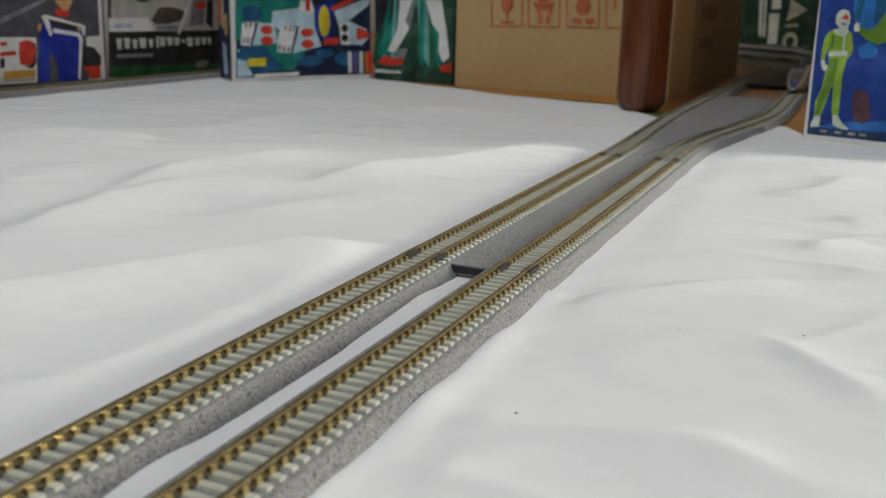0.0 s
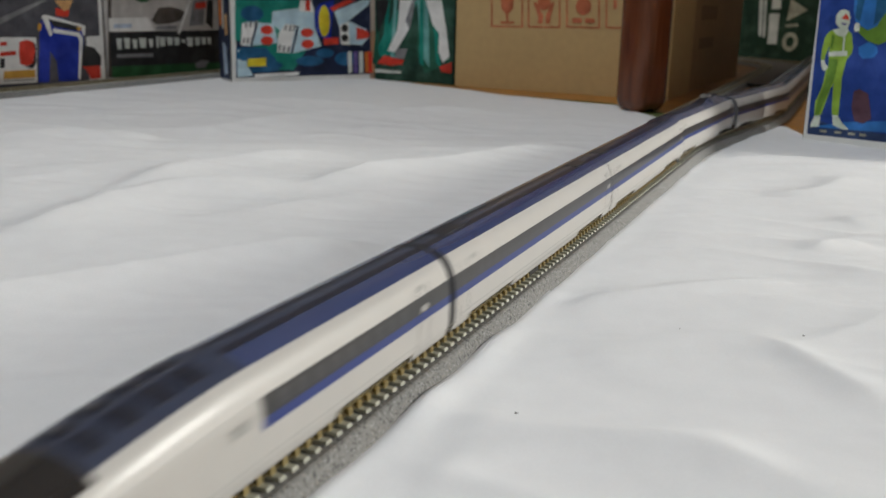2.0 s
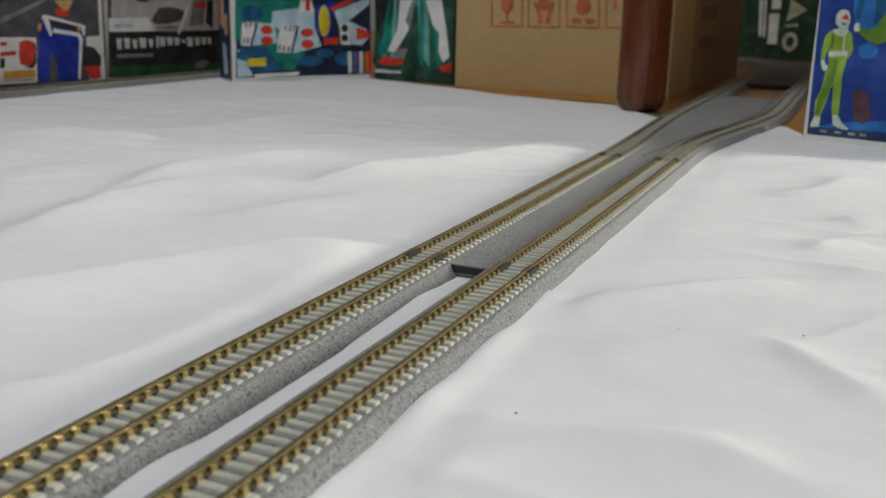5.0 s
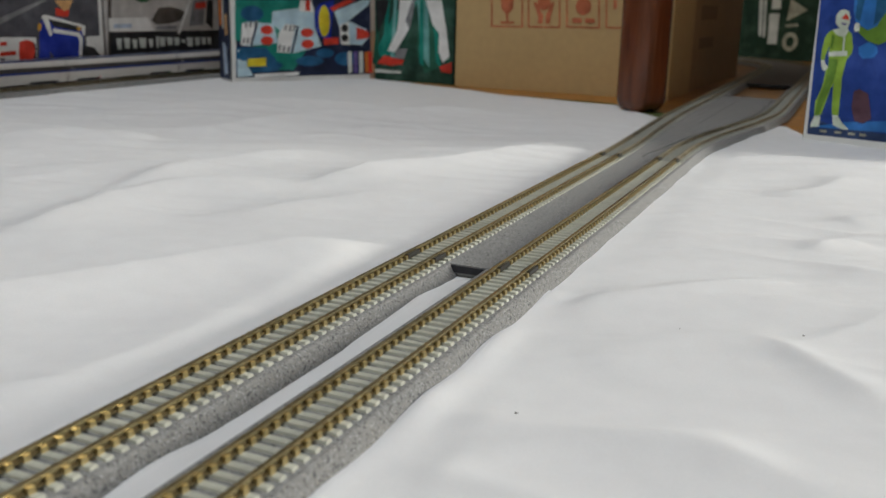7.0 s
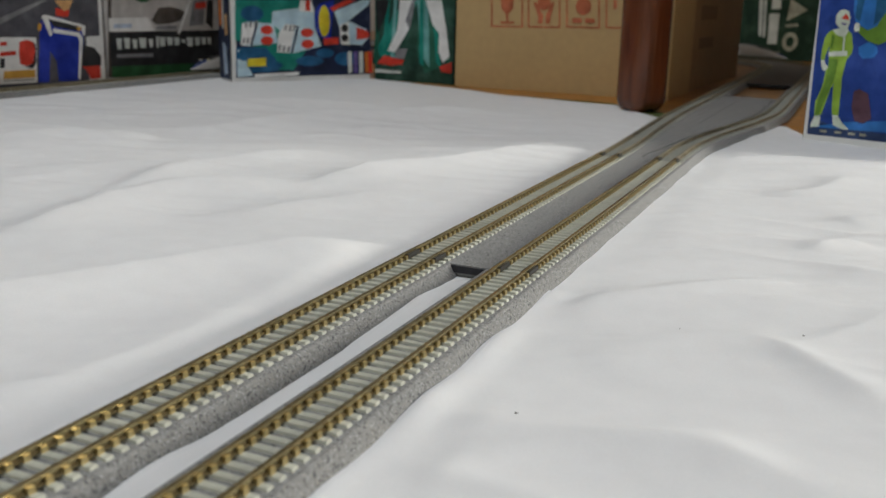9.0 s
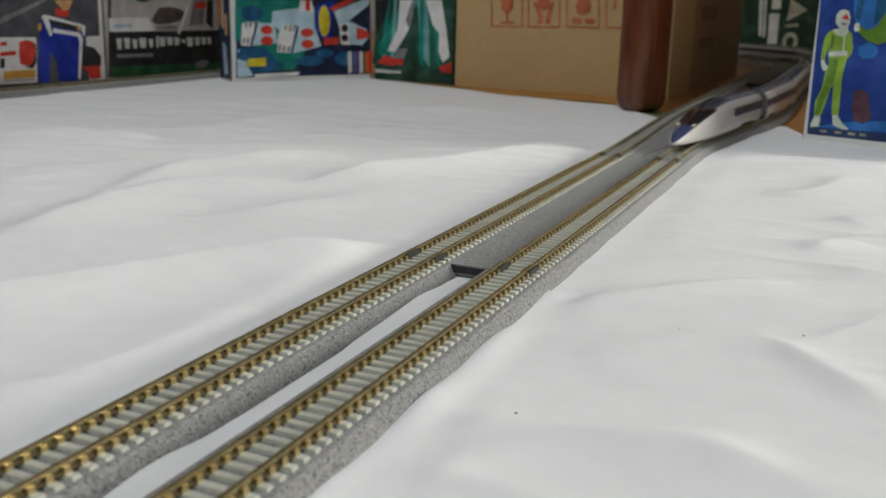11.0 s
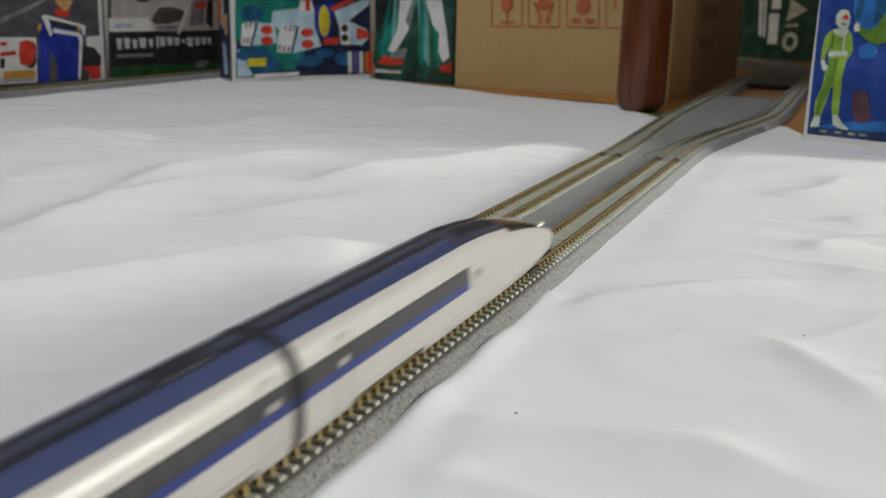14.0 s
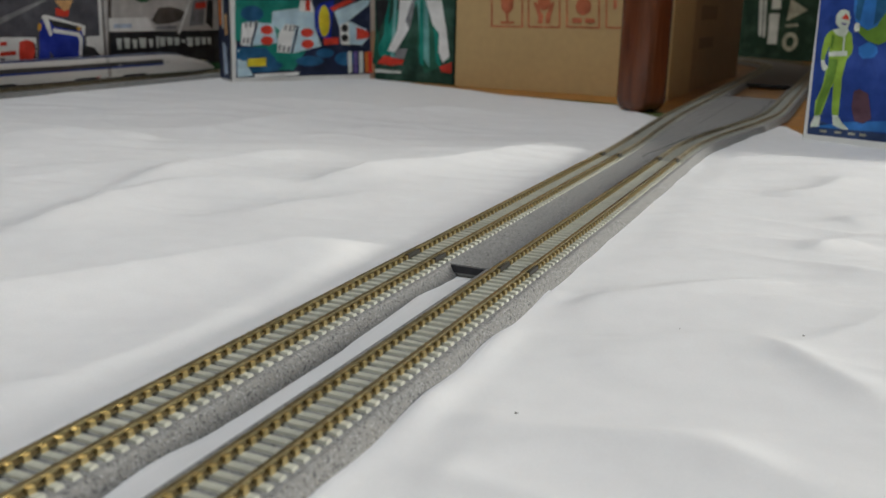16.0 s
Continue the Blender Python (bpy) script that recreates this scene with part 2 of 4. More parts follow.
# folds: points of the crest, width of the far flank, width of the near flank, height
FOLDS = [([(-151, 60), (-125, 99), (-111, 128), (-96, 159), (-72, 186), (-47, 221)], 8, 19, 8),
         ([(-76, 48), (-62, 98), (-55, 147), (-50, 187)], 14, 7, 2.6),
         ([(-399, 337), (-360, 370), (-308, 385)], 13, 30, 5.5),
         ([(-323, 394), (-307, 433), (-269, 544), (-216, 617), (-166, 675)], 12, 26, 6.5),
         ([(-150, 279), (-132, 336), (-111, 382), (-86, 450), (-74, 515)], 8, 17, 7),
         ([(-186, 138), (-189, 181), (-200, 225), (-194, 254), (-174, 278), (-145, 301)], 9, 24, 6.5),
         ([(-218, 230), (-222, 300), (-211, 363), (-181, 414)], 9, 20, 4.4),
         ([(-295, 246), (-257, 295), (-228, 325)], 9, 18, 2.6),
         ([(-149, 214), (-121, 260), (-95, 328)], 8, 16, 1.8),
         ([(-246, 423), (-201, 512), (-157, 572)], 10, 22, 2.6),
         ([(-426, 465), (-387, 582), (-319, 699)], 16, 36, 4),
         ([(-323, 628), (-256, 726), (-200, 764)], 12, 26, 3),
         ([(15, 166), (29, 186), (45, 199), (62, 219), (82, 238)], 6, 13, 2.8),
         ([(36, 137), (57, 158), (78, 170)], 8, 13, 1.6),
         ([(76, 172), (95, 156), (108, 145)], 7, 7, 2),
         ([(11, 88), (37, 92), (53, 95), (75, 101), (92, 95)], 8, 13, 3),
         ([(26, 67), (46, 66), (62, 62)], 8, 12, 1.5),
         ([(28, 280), (60, 292), (96, 296)], 7, 12, 1.3),
         ([(84, 282), (100, 314), (122, 326)], 6, 10, 2.4),
         ([(92, 346), (112, 359), (139, 363)], 7, 10, 2.8),
         ([(60, 386), (84, 419), (96, 463)], 10, 16, 2.6),
         ([(96, 261), (112, 257), (136, 265)], 5, 9, 1.6),
         ([(70, 205), (92, 212), (116, 210)], 5, 9, 1)]


def fold_height(x, y):
    """Height that the folds add at points of the sheet: steep beyond the crest, long before it."""
    x, y = np.asarray(x, float), np.asarray(y, float)
    h = np.zeros(x.shape)
    for pts, far, near, a in FOLDS:
        p = np.array(pts, float)
        seg = np.linalg.norm(np.diff(p, axis=0), axis=1)
        run = np.concatenate([[0], np.cumsum(seg)])
        best, side, along = np.full(x.shape, 1e9), np.zeros(x.shape), np.zeros(x.shape)
        for i in range(len(seg)):
            d = (p[i + 1] - p[i]) / seg[i]
            u = np.clip((x - p[i, 0]) * d[0] + (y - p[i, 1]) * d[1], 0, seg[i])
            ex, ey = x - p[i, 0] - u * d[0], y - p[i, 1] - u * d[1]
            dist = np.hypot(ex, ey)
            closer = dist < best
            best = np.where(closer, dist, best)
            side = np.where(closer, ex * d[1] - ey * d[0], side)
            along = np.where(closer, run[i] + u, along)
        fade = ease((along + 6) / (0.3 * run[-1])) * ease((run[-1] - along + 6) / (0.3 * run[-1]))
        blend = 1 / (1 + np.exp(-np.clip(side / 2.0, -40, 40)))
        w = far + (near - far) * blend
        h += a * fade * np.exp(-(best / w) ** 1.4)
    return h


def sheet_z(x, y, folds=None):
    a, c = 0.91 * x + 0.41 * y, 0.91 * y - 0.41 * x
    n = 2.2 * noise.fractal(Vector((a * 0.005, c * 0.011, 1.3)), 1.0, 2.0, 3) + 0.8 * noise.noise(Vector((a * 0.010, c * 0.042, 4.0))) + 0.35 * noise.noise(Vector((a * 0.022 + 3, c * 0.10, 7.0)))
    # thin long creases of folded cotton
    b = a * 0.006 + 0.5 * noise.noise(Vector((x * 0.004, y * 0.004, 2.0)))
    for k, (scale, amp) in enumerate(((0.020, 0.75), (0.045, 0.40))):
        v = abs(noise.noise(Vector((b, c * scale + 0.8 * noise.noise(Vector((a * 0.01, c * 0.008, 5.0 + k))), 11.0 + 6 * k))))
        n += amp * max(0.0, 1 - v * 6.0) ** 1.5
    near = min(abs(x - float(outer_x(y))), abs(x - float(inner_x(y)))) if y > -350 else 200.0
    between = 1.0 if float(inner_x(y)) < x < float(outer_x(y)) else 0.0
    back = abs(x - X_BACK)
    box_near = float(ease((math.hypot(max(60 - x, 0, x - 200) * 0.9, max(0, 560 - y)) - 8) / 40)) if y < 640 else 0.15
    free = box_near * float(ease((min(near, back) - 11.0) / 22.0)) * (1 - between)
    ripple = 2.4 * noise.noise(Vector((x * 0.02, y * 0.032, 9.0))) + 0.5
    if x > float(outer_x(y)) and y > 190:
        ripple *= 0.25
    hug = 1.4 * max(0.0, ripple) * math.exp(-((near - 13.5) / 5.0) ** 2) * (0 if near < 11.5 else 1)
    if between and 120 < y < 184.0:
        hug += 1.9 * float(ease((y - 130.0) / 50.0)) * float(ease((near - 11.0) / 4.0))
    return -7.4 + free * (0.8 + n + float(fold_height(x, y) if folds is None else folds)) + hug


def build_sheet():
    xs = np.concatenate([np.linspace(-579, -180, 110), np.linspace(-178, 160, 200), np.linspace(164, 900, 60)])
    rows = 420
    verts, faces = [], []
    for x in xs:
        top = float(np.interp(x, EDGE_X, EDGE_Y)) + 5 * noise.noise(Vector((x * 0.03, 0, 0)))
        ys = np.concatenate([np.linspace(-700, -20, 40, endpoint=False), np.linspace(-20, top, rows - 39)])
        for y, folds in zip(ys, fold_height(np.full(len(ys), x), ys)):
            verts.append((x, y, max(sheet_z(x, float(y), folds), FLOOR + 0.6)))
    k = rows + 1
    for i in range(len(xs) - 1):
        for j in range(rows):
            a = i * k + j
            faces.append((a, a + k, a + k + 1, a + 1))
    ob = put("bed_sheet", verts, faces, [cloth_white], smooth=True)
    mod = ob.modifiers.new("thickness", "SOLIDIFY")
    mod.thickness, mod.offset = 0.6 * MM, -1
    return tagged(ob, label="crumpled white cotton sheet spread over the floor", category="sheet")


build_sheet()
felt = put("floor_mat", [(x, y, z) for z in (FLOOR + 0.0, FLOOR + 0.5) for x, y in ((-350, 560), (-40, 560), (-48, 735), (-120, 798), (-230, 815), (-350, 800))],
           [(0, 5, 4, 3, 2, 1), (6, 7, 8, 9, 10, 11)] + [(i, (i + 1) % 6, 6 + (i + 1) % 6, 6 + i) for i in range(6)], [felt_green])
tagged(felt, label="thin olive-green mat showing under the white sheet", category="mat")


def lint(x, y, r):
    """A crumb of dark fluff lying on the sheet."""
    bm = bmesh.new()
    bmesh.ops.create_icosphere(bm, subdivisions=2, radius=1.0)
    for v in bm.verts:
        v.co *= r * (1 + 0.5 * noise.noise(v.co * 2.3 + Vector((x, y, 0))))
        v.co.z *= 0.6
    ob = part("lint", bm, lint_grey, None)
    ob.location = (x * MM, y * MM, (sheet_z(x, y) + 0.25 * r) * MM)
    return tagged(ob, label="tiny dark crumb of lint on white sheet", category="lint", group="lint on the sheet")


for x, y, r in ((34, 98, 0.38), (89, 180, 0.3), (57, 170, 0.2)):
    lint(x, y, r)


# ---- tracks ----
BED = [(-12.5, -7.3), (12.5, -7.3), (10.4, -3.2), (9.8, -2.8), (-9.8, -2.8), (-10.4, -3.2)]
RAIL = [(-0.9, -2.0), (0.9, -2.0), (0.9, -1.65), (0.35, -1.4), (0.35, -0.85), (0.58, -0.7), (0.58, -0.1), (0.48, 0.0),
        (-0.48, 0.0), (-0.58, -0.1), (-0.58, -0.7), (-0.35, -0.85), (-0.35, -1.4), (-0.9, -1.65)]
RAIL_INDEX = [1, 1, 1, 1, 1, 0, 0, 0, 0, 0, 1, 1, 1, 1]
PITCH, FIRST = 4.042, 24.2


def sleeper_shape(bm, at=None):
    at = at or Matrix.Identity(4)
    pieces = [((0, 0, -2.50), (16.9, 2.25, 0.72), 0)]
    for sx in (-1, 1):
        for off in (-0.92, 0.92):
            pieces.append(((sx * 4.95 + off, 0, -1.5), (0.9, 1.8, 1.3), 1))
    for c, s, mi in pieces:
        r = bmesh.ops.create_cube(bm, size=1.0, matrix=at @ Matrix.Translation(c) @ Matrix.Diagonal((*s, 1)))
        top = [v for v in r["verts"] if (at.inverted() @ v.co).z > c[2]]
        for v in top:
            loc = at.inverted() @ v.co
            v.co = at @ Vector((c[0] + (loc.x - c[0]) * (0.965 if mi == 0 else 0.7), loc.y * 0.8, loc.z))
        for f in {f for v in r["verts"] for f in v.link_faces}:
            f.material_index = mi
    return bm


def sleeper_mesh():
    bm = sleeper_shape(bmesh.new())
    bmesh.ops.scale(bm, vec=(MM,) * 3, verts=bm.verts)
    me = bpy.data.meshes.new("sleeper")
    bm.to_mesh(me)
    bm.free()
    me.materials.append(sleeper_grey)
    me.materials.append(brass)
    return me


SLEEPER = sleeper_mesh()


def sleepers_one_by_one(parent, xfun, y0, y1):
    k = math.ceil((y0 - FIRST) / PITCH)
    while FIRST + k * PITCH < y1:
        y = FIRST + k * PITCH
        ob = new("sleeper", SLEEPER)
        ob.location = (float(xfun(y)) * MM, y * MM, 0)
        ob.parent = parent
        k += 1


SHAPE = [(v.co.x / MM, v.co.y / MM, v.co.z / MM) for v in SLEEPER.vertices]
SHAPE_FACES = [(tuple(p.vertices), p.material_index) for p in SLEEPER.polygons]


def sleepers_joined(parent, line):
    """All sleepers along a line as one mesh."""
    p = np.asarray(line, float)
    run = np.concatenate([[0], np.cumsum(np.linalg.norm(np.diff(p, axis=0), axis=1))])
    verts, faces, idx = [], [], []
    for s in np.arange(2.0, run[-1] - 1, PITCH):
        x, y = np.interp(s, run, p[:, 0]), np.interp(s, run, p[:, 1])
        x2, y2 = np.interp(s + 1.0, run, p[:, 0]), np.interp(s + 1.0, run, p[:, 1])
        d = math.hypot(x2 - x, y2 - y) or 1.0
        ux, uy = (x2 - x) / d, (y2 - y) / d
        base = len(verts)
        verts += [(x + a * uy + b * ux, y - a * ux + b * uy, c) for a, b, c in SHAPE]
        for f, mi in SHAPE_FACES:
            faces.append(tuple(base + i for i in f))
            idx.append(mi)
    ob = put("sleeper_bed", verts, faces, [sleeper_dull, rail_dull], idx, parent)
    return tagged(ob, kind="stuff")


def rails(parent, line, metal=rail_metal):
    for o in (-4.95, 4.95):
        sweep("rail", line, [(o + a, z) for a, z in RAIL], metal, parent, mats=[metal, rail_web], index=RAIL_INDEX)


def joint_clips(parent, xfun, y):
    for o in (-4.95, 4.95):
        for side in (-1, 1):
            block_part("rail_joiner", (float(xfun(y)) + o + side * 0.95, y, -1.25), (1.1, 8.5, 1.5), clip_black, parent, 0.2)


def y_line(xfun, y0, y1, step=6.0):
    n = max(2, int((y1 - y0) / step))
    return [(float(xfun(y)), y) for y in np.linspace(y0, y1, n)]


def single_track(label, line, xfun=None, one_by_one=None):
    t = empty("railway_track", label=label, category="model track", group="track sections")
    sweep("roadbed", line, BED, ballast, t)
    rails(t, line, rail_metal if one_by_one else rail_dull)
    if one_by_one:
        y0, y1 = one_by_one
        sleepers_one_by_one(t, xfun, y0, y1)
        rest = [p for p in line if p[1] < y0]
        if len(rest) > 1:
            sleepers_joined(t, rest)
    else:
        sleepers_joined(t, line)
    return t


JOINT_A, JOINT_B = 191.0, 443.0
near_label = "straight model railway track with grey ballast roadbed"
track_a = single_track(near_label, y_line(outer_x, Y_NEAR, JOINT_A - 0.15), outer_x, (-10, JOINT_A - 1))
track_b = single_track(near_label, y_line(inner_x, Y_NEAR, JOINT_A - 0.15), inner_x, (-10, JOINT_A - 1))
joint_clips(track_a, outer_x, JOINT_A)
joint_clips(track_b, inner_x, JOINT_A)


def double_section(label, y0, y1, singly):
    t = empty("double_track", label=label, category="model track", group="track sections")
    for fun in (outer_x, inner_x):
        line = y_line(fun, y0, y1)
        sweep("roadbed", line, BED, ballast, t)
        rails(t, line, rail_metal if singly else rail_dull)
        if singly:
            sleepers_one_by_one(t, fun, y0 + 1, y1)
        else:
            sleepers_joined(t, line)
    n = 80
    ys = np.linspace(y0 + 0.2, y1 - 0.2, n)
    verts, faces = [], []
    for y in ys:
        a, b = float(inner_x(y)) + 9.3, float(outer_x(y)) - 9.3
        verts += [(a, y, -2.86), (b, y, -2.86), (b, y, -6.9), (a, y, -6.9)]
    for i in range(n - 1):
        for j in range(4):
            faces.append((i * 4 + j, i * 4 + (j + 1) % 4, i * 4 + 4 + (j + 1) % 4, i * 4 + 4 + j))
    faces += [(0, 3, 2, 1), ((n - 1) * 4, (n - 1) * 4 + 1, (n - 1) * 4 + 2, (n - 1) * 4 + 3)]
    put("infill_plate", verts, faces, [ballast], None, t, "flat grey ballast infill between two tracks")
    return t


plate_a = double_section("double model track with grey infill between the rails", JOINT_A, JOINT_B, True)
joint_clips(plate_a, outer_x, JOINT_B)
joint_clips(plate_a, inner_x, JOINT_B)
# near plate end, shade put into its colour
block_part("end_face", (-16.5, JOINT_A - 0.4, -4.3), (12.6, 0.8, 2.3), ballast_seam_shade, plate_a, 0.15, "end of the infill plate, coloured dark for its shade")
plate_b = double_section("widening double model track with grey infill", JOINT_B + 0.3, 893.0, False)
# dark seams where the curved bed lies against the infill
sweep("seam", [(float(outer_x(y)) - 12.6 - 4.0 * float(ease((505 - y) / 45)), y) for y in np.linspace(455, 880, 90)],
      [(-0.35, -3.0), (0.35, -3.0), (0.35, -2.75), (-0.35, -2.75)], ballast_seam_shade, plate_b)
sweep("seam", [(-14 + (y - 640) * 0.012, y) for y in np.linspace(640, 890, 20)], [(-0.3, -3.0), (0.3, -3.0), (0.3, -2.85), (-0.3, -2.85)], ballast_seam_shade, plate_b)

# the far end: infill between the two tracks and between their curves
far_plate = empty("track_infill", label="grey ballast infill plate between the far tracks", category="model track", group="track sections")


def infill(rows):
    """A plate from rows of (left point, right point) on the ground."""
    verts, faces = [], []
    for (ax, ay), (bx, by) in rows:
        verts += [(ax, ay, -2.9), (bx, by, -2.9), (bx, by, -7.0), (ax, ay, -7.0)]
    n = len(rows)
    for i in range(n - 1):
        for j in range(4):
            faces.append((i * 4 + j, i * 4 + (j + 1) % 4, i * 4 + 4 + (j + 1) % 4, i * 4 + 4 + j))
    faces += [(0, 3, 2, 1), ((n - 1) * 4, (n - 1) * 4 + 1, (n - 1) * 4 + 2, (n - 1) * 4 + 3)]
    return put("infill_plate", verts, faces, [ballast], None, far_plate)


infill([((-31, y), (22, y)) for y in np.linspace(1085, Y_FAR, 12)])
infill([((-280.5 + 249 * math.cos(a), Y_FAR + 249 * math.sin(a)), (-280.5 + 302 * math.cos(a), Y_FAR + 302 * math.sin(a))) for a in np.linspace(0.002, 1.3, 30)])
# end of the far plate, coloured near-black because it lies in shade
block_part("end_face", (-4.5, 1084, -5.0), (52, 1.2, 4.0), ballast_seam_shade, far_plate, 0.15, "end of the infill plate, coloured dark for its shade")

platform_label = "far straight model track on grey roadbed"
single_track(platform_label, y_line(outer_x, 893.3, Y_FAR))
single_track(platform_label, y_line(inner_x, 893.3, Y_FAR))
single_track("curved model track at the far end of the loop", [(X_BACK + R_FAR + R_FAR * math.cos(a), Y_FAR + R_FAR * math.sin(a)) for a in np.linspace(0.001, math.pi, 120)])
single_track("curved inner model track at the far end", [(-280 + 240 * math.cos(a), Y_FAR + 240 * math.sin(a)) for a in np.linspace(0.001, math.pi * 0.6, 80)])
single_track("straight model track along the boxes", [(X_BACK, y) for y in np.linspace(Y_FAR, Y_NEAR, 200)])
single_track("curved model track at the near end of the loop", [(X_BACK / 2 - R_NEAR * math.cos(a), Y_NEAR - R_NEAR * math.sin(a)) for a in np.linspace(0.001, math.pi, 120)])

# ---- the train ----
# half section of a car: distance from the middle, height over the rails
SECTION = [(8.4, 2.5), (9.5, 2.5), (10.15, 4.5), (10.4, 5.0), (10.62, 7.2), (10.7, 11.3), (10.64, 13.3), (10.45, 15.4), (10.1, 17.1),
           (9.4, 19.2), (8.5, 20.8), (7.3, 21.9), (5.4, 22.85), (3.1, 23.52), (1.3, 23.82), (0.7, 23.9), (0.0, 23.95)]
SKIRT, LOWER, STRIPE, BAND, UPPER, ROOF, LINE, CROWN = (0, 2), (2, 5), (5, 6), (6, 8), (8, 11), (11, 13), (13, 14), (14, 16)
MID_LEN, LEAD_LEN, MID_PITCH, LEAD_PITCH = 155.0, 171.6, 156.0, 173.0
NOSE = 97.0


def refine(seg):
    """Points of the section over a stretch of it, with one extra between each pair."""
    a, b = seg
    out = []
    for i in range(a, b):
        (x0, z0), (x1, z1) = SECTION[i], SECTION[i + 1]
        out += [(x0, z0), ((x0 + x1) / 2, (z0 + z1) / 2)]
    return out + [SECTION[b]]


def taper(y, tip):
    """Width factor, top and bottom of the nose at the place y, for a tip at that place."""
    u = min(max((y - (tip - NOSE)) / NOSE, 0.0), 1.0)
    w = max(1 - u ** 2.9, 0.0) ** 0.56
    top = 3.9 + 20.2 * max(1 - u ** 1.78, 0.0) ** 0.86
    low = 2.5 + 0.5 * u ** 4 - 0.8 * u ** 2
    return w, top, low


def strip(name, seg, ys, side, mat, parent, tip=None, grow=0.0, label=""):
    prof = refine(seg)
    verts, faces = [], []
    for y in ys:
        w, top, low = taper(y, tip) if tip else (1.0, 24.1, 2.5)
        for x, z in prof:
            verts.append((side * (x + grow) * w, y, low + (z + (grow if z > 20 else 0) - 2.5) * (top - low) / 21.6))
    k = len(prof)
    for i in range(len(ys) - 1):
        for j in range(k - 1):
            a = i * k + j
            faces.append((a, a + 1, a + k + 1, a + k) if side > 0 else (a, a + k, a + k + 1, a + 1))
    return put(name, verts, faces, [mat], None, parent, label, True)


def full_arch(name, segs, ys, mat, parent, tip=None, grow=0.0, label=""):
    """A strip over the roof from one side to the other."""
    half = []
    for s in segs:
        half += refine(s)[:-1]
    half.append(SECTION[segs[-1][1]])
    prof = [(x, z) for x, z in half] + [(-x, z) for x, z in reversed(half[:-1] if half[-1][0] == 0 else half)]
    verts, faces = [], []
    for y in ys:
        w, top, low = taper(y, tip) if tip else (1.0, 24.1, 2.5)
        verts += [((x + math.copysign(grow, x) if x else 0) * w, y, low + (z + grow - 2.5) * (top - low) / 21.6) for x, z in prof]
    k = len(prof)
    for i in range(len(ys) - 1):
        for j in range(k - 1):
            a = i * k + j
            faces.append((a, a + 1, a + k + 1, a + k))
    return put(name, verts, faces, [mat], None, parent, label, True)


def bogie(car, y):
    b = block_part("bogie", (0, y, 3.0), (14.5, 30, 3.0), train_under, car, 0.5, "dark grey bogie")
    for dy in (-8.0, 8.0):
        bm = bmesh.new()
        for sx in (-4.6, 4.6):
            bmesh.ops.create_cone(bm, cap_ends=True, segments=20, radius1=2.8, radius2=2.8, depth=1.2,
                                  matrix=Matrix.Translation((sx, y + dy, 2.9)) @ Matrix.Rotation(math.pi / 2, 4, "Y"))
        bmesh.ops.create_cone(bm, cap_ends=True, segments=8, radius1=0.6, radius2=0.6, depth=9, matrix=Matrix.Translation((0, y + dy, 2.9)) @ Matrix.Rotation(math.pi / 2, 4, "Y"))
        part("wheelset", bm, wheel_steel, b)


def end_wall(car, y):
    prof = [p for p in SECTION[2:]]
    prof = [(x * 0.985, z) for x, z in prof] + [(-x * 0.985, z) for x, z in reversed(prof[:-1])]
    put("end_wall", [(x, y, z) for x, z in prof], [tuple(range(len(prof)))], [car_end_grey], None, car, "dark grey flat car end")


def side_details(car, y0, y1, first_pane, last_pane, pane_w, gap):
    for side in (-1, 1):
        y = first_pane
        while y + pane_w < last_pane:
            prof = [(10.65, 13.9), (10.52, 15.3), (10.32, 16.4)]
            verts = [(side * x, yy, z) for yy in (y, y + pane_w) for x, z in prof]
            put("window_pane", verts, [(0, 1, 4, 3), (1, 2, 5, 4)] if side > 0 else [(3, 4, 1, 0), (4, 5, 2, 1)], [pane_dark], None, car)
            y += pane_w + gap


def vents(car, ys):
    for side in (-1, 1):
        for y in ys:
            verts = [(side * (9.85 + 0.1), y + 1.9 * math.cos(a), 19.0 + 0.65 * math.sin(a)) for a in np.linspace(0, 2 * math.pi, 13)[:-1]]
            verts = [(side * (9.56 - (z - 19.0) * 0.38), yy, z) for _, yy, z in verts]
            put("mark", verts, [tuple(range(12))], [train_grey], None, car, "small grey printed mark")


def doors(car, ys):
    for side in (-1, 1):
        for y in ys:
            for dy in (-2.7, 2.7):
                verts = [(side * (x + 0.03), y + dy + e, z) for e in (-0.12, 0.12) for x, z in ((10.42, 5.2), (10.62, 7.2), (10.7, 10.0), (10.7, 12.2), (10.55, 14.6), (10.25, 17.2), (9.6, 19.6))]
                put("door_edge", verts, [(i, i + 1, i + 8, i + 7) for i in range(6)], [train_under], None, car, "thin dark door joint")
            if y > 0:
                continue
            verts = [(side * x, y + e, z) for e in (-1.4, 1.4) for x, z in ((10.72, 13.6), (10.62, 15.0))]
            put("door_pane", verts, [(0, 1, 3, 2)], [train_white], None, car, "small white door window")


